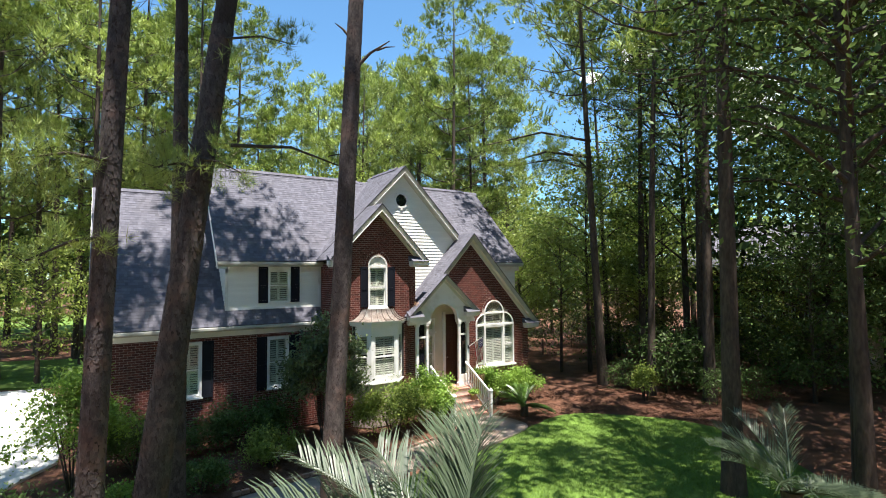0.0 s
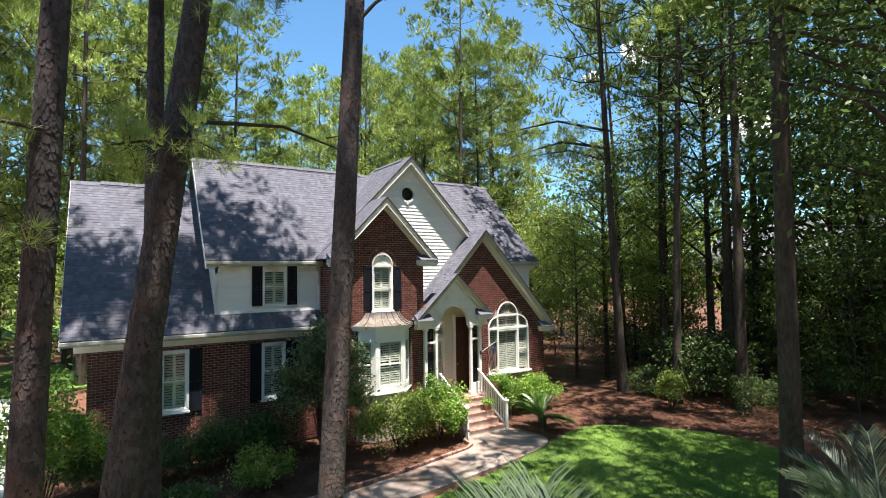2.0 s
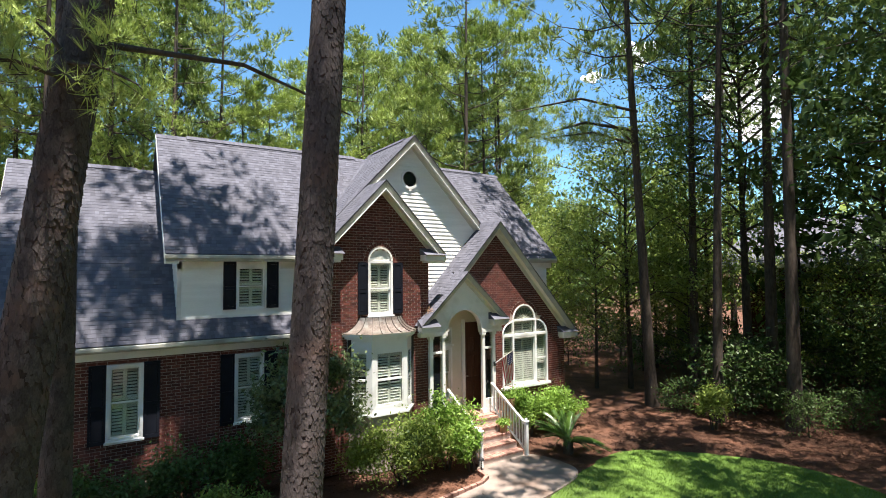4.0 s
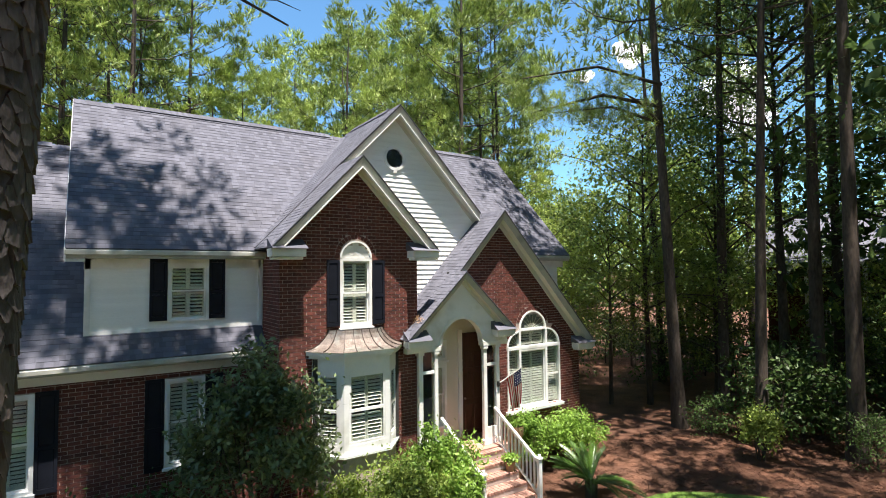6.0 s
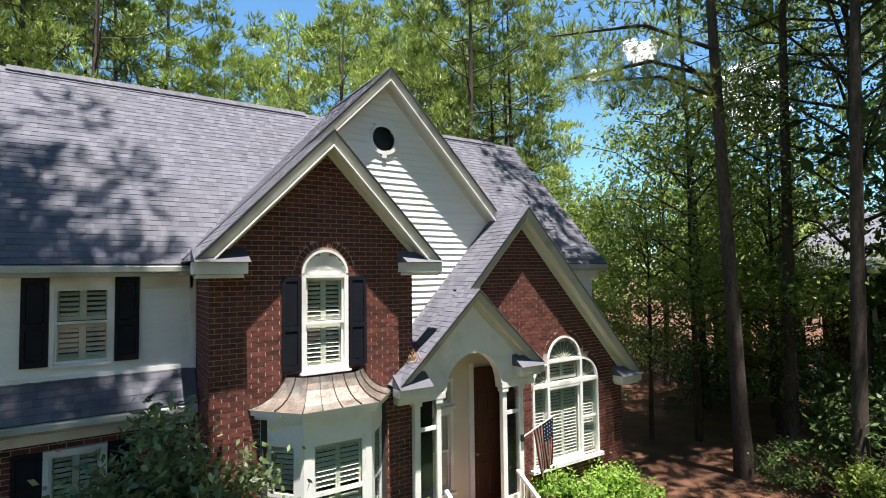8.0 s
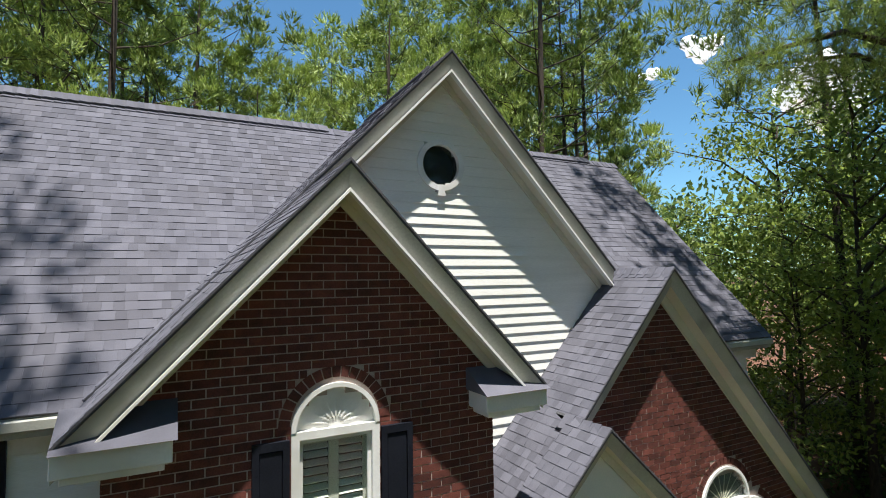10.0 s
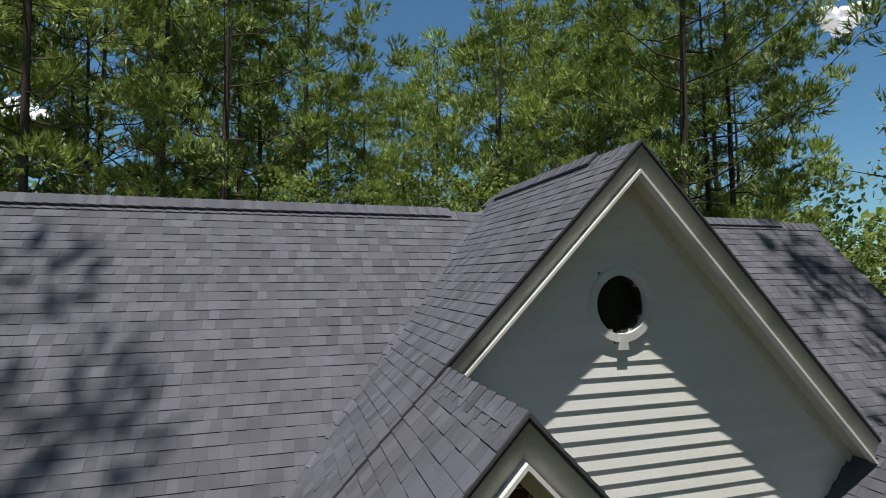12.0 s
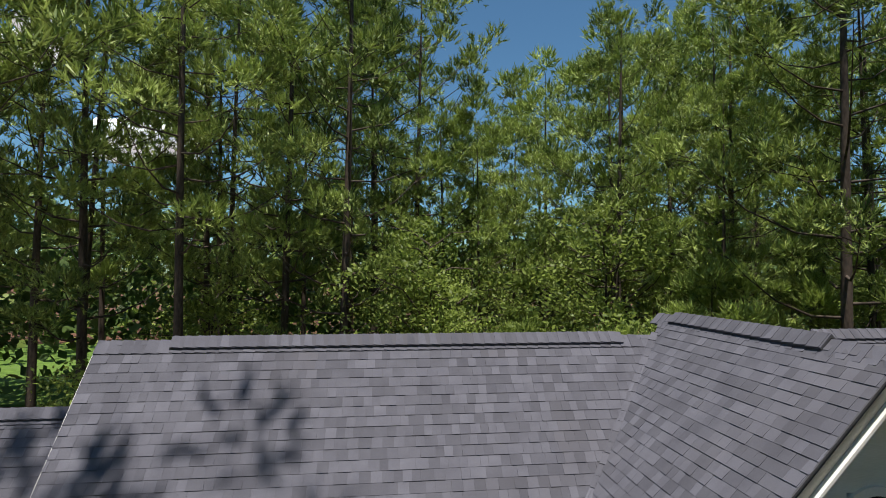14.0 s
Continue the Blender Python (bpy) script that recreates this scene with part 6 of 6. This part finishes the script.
# the neighbours' house, far off among the trunks: a raised porch with a white railing
def neighbour_house():
    h = thing("neighbour_house", (36.0, 15.0, 0), "brick neighbour house with white porch railing among the trees", "house")
    part("wall", boxbm(36.0, 42.0, 8.0, 21.0, 0, 5.6), BRICK_P, h)
    part("roof", prismbm([(32.9, 7.6, 5.75), (43.0, 7.6, 5.75), (38.5, 7.6, 8.6)], (0, 13.8, 0)), SHINGLE_P, h)
    part("fascia", boxbm(32.86, 32.94, 7.58, 21.42, 5.55, 5.76), TRIM, h)
    part("porch_floor", boxbm(33.4, 36.0, 10.4, 18.2, 2.25, 2.5), CONCRETE, h)
    part("porch_base", boxbm(33.6, 36.0, 10.6, 18.0, 0, 2.25), MORTAR, h)
    part("porch_door", boxbm(35.9, 35.98, 13.2, 14.2, 2.5, 4.6), DOORWOOD, h)
    part("window", boxbm(35.92, 35.98, 15.6, 16.8, 3.1, 4.6), GLASS, h)
    for y in (10.6, 13.1, 15.6, 18.05):
        part("post", boxbm(33.45, 33.6, y - 0.07, y + 0.07, 2.5, 5.75), TRIM, h)
    for y0, y1 in ((10.67, 13.03), (13.17, 15.53), (15.67, 17.98)):
        part("handrail", boxbm(33.48, 33.56, y0, y1, 3.36, 3.44), TRIM, h)
        part("bottom_rail", boxbm(33.48, 33.56, y0, y1, 2.62, 2.68), TRIM, h)
        n = int((y1 - y0) / 0.16)
        for i in range(n):
            y = y0 + (i + 0.5) * (y1 - y0) / n
            part("baluster", boxbm(33.5, 33.54, y - 0.02, y + 0.02, 2.68, 3.36), TRIM, h)


neighbour_house()

# clouds far off, over the trees
def cloud(x, y, z, s, seed):
    rg = np.random.RandomState(seed)
    bm = bmesh.new()
    for i in range(11):
        r = s * rg.uniform(0.25, 0.5)
        bmesh.ops.create_icosphere(bm, subdivisions=3, radius=r, matrix=Matrix.Translation((rg.normal(0, s * 0.55), rg.normal(0, s * 0.3), rg.normal(0, s * 0.16))) @ Matrix.Diagonal((1.2, 1, 0.75, 1)))
    for v in bm.verts:
        v.co += v.normal * 0.16 * s * noise.noise(v.co * (5.0 / s)) + v.normal * 0.05 * s * noise.noise(v.co * (17.0 / s))
        v.co += Vector((x, y, z))
    tagged(part("cloud", bm, CLOUD, None, smooth=True), "small white fair-weather cloud in blue sky", "cloud", kind="structure")


for k, (d, s) in enumerate((((0.758, 0.537, 0.372), 30), ((0.72, 0.602, 0.344), 18), ((-0.49, 0.808, 0.327), 60), ((-0.35, 0.9, 0.22), 90), ((0.86, 0.42, 0.28), 90))):
    cloud(d[0] * 1400, d[1] * 1400, d[2] * 1400, s * 1.3, k)

# flag on its short pole by the porch column
flag = thing("flag", (12.48, 17.28, 2.5), "striped flag hanging from a short angled pole by the porch", "flag")
FB, FT = Vector((12.42, 17.34, 2.46)), Vector((12.92, 16.92, 2.92))
bm = bmesh.new()
beam(bm, FB, FT, 0.024, 0.024)
part("flag_pole", bm, TRIM, flag)
part("pole_bracket", boxbm(12.38, 12.46, 17.31, 17.35, 2.38, 2.52, 0.004), RUBBERBLACK, flag)
ax = (FT - FB).normalized()


def cloth(u, v):
    """u along the pole from its tip, v down the hanging cloth."""
    p = FT - ax * (0.05 + 0.48 * u * (1 - 0.35 * v))
    return p + Vector((0.035 * math.sin(9 * u + 3 * v) * v, 0.045 * math.sin(11 * u + 1.0) * v, -0.012 - 0.95 * v))


def strip(u0, u1, v0, v1, mat, nm):
    bm = bmesh.new()
    nu, nv = max(2, int((u1 - u0) * 26)), max(3, int((v1 - v0) * 18))
    g = [[bm.verts.new(cloth(u0 + (u1 - u0) * i / nu, v0 + (v1 - v0) * j / nv)) for i in range(nu + 1)] for j in range(nv + 1)]
    for j in range(nv):
        for i in range(nu):
            bm.faces.new((g[j][i], g[j][i + 1], g[j + 1][i + 1], g[j + 1][i]))
    bmesh.ops.solidify(bm, geom=bm.faces[:], thickness=0.004)
    part(nm, bm, mat, flag, smooth=True)


strip(0.0, 7 / 13, 0.0, 0.4, BLUE, "canton")
for k in range(13):
    strip(k / 13, (k + 1) / 13, 0.4 if k < 7 else 0.0, 1.0, RED if k % 2 == 0 else WHITE, "stripe")
for r in range(5):
    for c in range(4):
        u, v = 0.06 + c * 0.13, 0.05 + r * 0.075
        p = cloth(u, v)
        part("star", prismbm([p + Vector((-0.006, -0.008, -0.006)) + ax * (0.011 * math.cos(a)) + Vector((0, 0, 0.011 * math.sin(a))) for a in (i * 1.2566 for i in range(5))], (0, 0.003, 0)), WHITE, flag)


# pots with plants
def pot(x, y, z, r, h, seed, label):
    p = thing("potted_plant", (x, y, z), label, "plant pot", "potted plants")
    V, F = tube([(x, y, z), (x, y, z + h * 0.8), (x, y, z + h * 0.82), (x, y, z + h)], [r * 0.72, r * 0.95, r * 1.08, r * 1.08], 20)
    me = bpy.data.meshes.new("pot")
    me.from_pydata([tuple(v) for v in V], [], [tuple(q) for q in F] + [tuple(range(19, -1, -1))])
    mesh_part("pot", me, CLAY, p)
    part("soil", prismbm([(x + r * 0.95 * math.cos(a), y + r * 0.95 * math.sin(a), z + h * 0.86) for a in (i * math.pi / 8 for i in range(16))], (0, 0, 0.01)), STRAW, p)
    rg = np.random.RandomState(seed)
    C = np.array([x, y, z + h + r * 0.5]) + rg.normal(0, 1, (420, 3)) * np.array([r * 0.7, r * 0.7, r * 0.4])
    C[:, 2] = np.maximum(C[:, 2], z + h * 0.9)
    mesh_part("foliage", leaves("foliage", C, rg, 0.05), LEAF_BRIGHT, p)


pot(11.98, 16.42, 0.55, 0.13, 0.24, 1, "clay pot with yellow-green plant on the brick step")
pot(12.78, 17.1, 0.0, 0.2, 1.35, 2, "tall clay planter with leafy plant beside the porch column")

# low path light by the walk
pl = thing("path_light", (10.42, 15.5, 0), "small black metal path light beside the steps", "garden light")
part("stake", boxbm(10.41, 10.43, 15.49, 15.51, 0, 0.3), RUBBERBLACK, pl)
V, F = tube([(10.42, 15.5, 0.28), (10.42, 15.5, 0.33), (10.42, 15.5, 0.36)], [0.09, 0.07, 0.01], 14)
me = bpy.data.meshes.new("cap")
me.from_pydata([tuple(v) for v in V], [], [tuple(q) for q in F])
mesh_part("cap", me, RUBBERBLACK, pl)

# edging bricks of the planted bed by the walk
edge = thing("bed_edging", (9.2, 14.9, 0), "curved brick edging of the bed beside the walk", "edging")
meb = bpy.data.meshes.new("brick")
bme = boxbm(-0.1, 0.1, -0.048, 0.048, -0.03, 0.07, 0.006)
bme.to_mesh(meb)
bme.free()
meb.materials.append(STEPBRICK)
pts = [Vector((10.3, 15.5, 0)), Vector((10.25, 15.05, 0)), Vector((9.9, 14.8, 0)), Vector((8.8, 14.62, 0)), Vector((7.0, 14.25, 0)), Vector((5.0, 14.05, 0)), Vector((2.5, 13.85, 0))]
for a, b in zip(pts, pts[1:]):
    n = max(1, int((b - a).length / 0.215))
    for i in range(n):
        p = a + (b - a) * ((i + 0.5) / n)
        ob = new("brick", meb)
        ob.parent = edge
        ob.matrix_parent_inverse = Matrix.Translation(-edge.location)
        ob.matrix_basis = Matrix.Translation(p) @ Matrix.Rotation(math.atan2((b - a).y, (b - a).x), 4, 'Z')

# grass blades over the lawn and loose straw on the beds
rg = np.random.RandomState(21)


def in_poly(P, poly):
    x, y = P[:, 0], P[:, 1]
    ins = np.zeros(len(P), bool)
    for (x0, y0), (x1, y1) in zip(poly, poly[1:] + poly[:1]):
        c = ((y0 > y) != (y1 > y)) & (x < (x1 - x0) * (y - y0) / (y1 - y0 + 1e-9) + x0)
        ins ^= c
    return ins


LAWN_PTS = [(12.6, 13.9), (15.2, 14.2), (17.6, 11.4), (17.4, 8.6), (14.0, 4.5), (8.0, 2.5), (3.0, 5.5), (-1.0, 8.6), (3.2, 11.6), (8.0, 12.6), (10.6, 13.2)]
G = rg.uniform(0, 1, (90000, 2)) * np.array([18, 12.5]) + np.array([-0.5, 2.5])
G = G[in_poly(G, LAWN_PTS)]
G3 = np.concatenate([G, np.full((len(G), 1), -0.012)], 1)
tagged(mesh_part("grass", needles("grass", G3, np.tile(np.array([0, 0, 1.0]), (len(G3), 1)), rg, 1, 0.075, 0.018, 0.45), GRASSBLADE, None), "short mown grass blades of the front lawn", "grass", kind="stuff")
S2 = rg.uniform(0, 1, (26000, 2)) * np.array([14, 8]) + np.array([12.5, 9.5])
S2 = np.concatenate([S2[~in_poly(S2, LAWN_PTS)], rg.uniform(0, 1, (9000, 2)) * np.array([10, 4]) + np.array([0, 14.0])])
S3 = np.concatenate([S2, np.full((len(S2), 1), -0.03)], 1)
tagged(mesh_part("straw_litter", needles("straw_litter", S3, rg.normal(0, 1, (len(S3), 3)) * np.array([1, 1, 0.08]), rg, 1, 0.22, 0.02, 0.1), STRAW, None), "loose fallen pine needles on the beds", "pine straw", kind="stuff")

# fallen needles caught on the porch roof beside the brick wall
rg = np.random.RandomState(33)
Q = np.array([9.93, 17.42, 4.275]) + rg.normal(0, 1, (90, 3)) * np.array([0.05, 0.11, 0.012])
Q[:, 2] = 5.47 - 0.94 * (11.22 - Q[:, 0]) + 0.015 + np.abs(rg.normal(0, 0.015, 90))
clump = thing("straw_clump", (9.93, 17.42, 4.26), "clump of fallen orange pine needles caught on the porch roof", "pine straw")
mesh_part("needles", needles("needles", Q, rg.normal(0, 1, (90, 3)) + np.array([0, 0, 0.4]), rg, 3, 0.13, 0.008, 0.3), CLAY, clump)
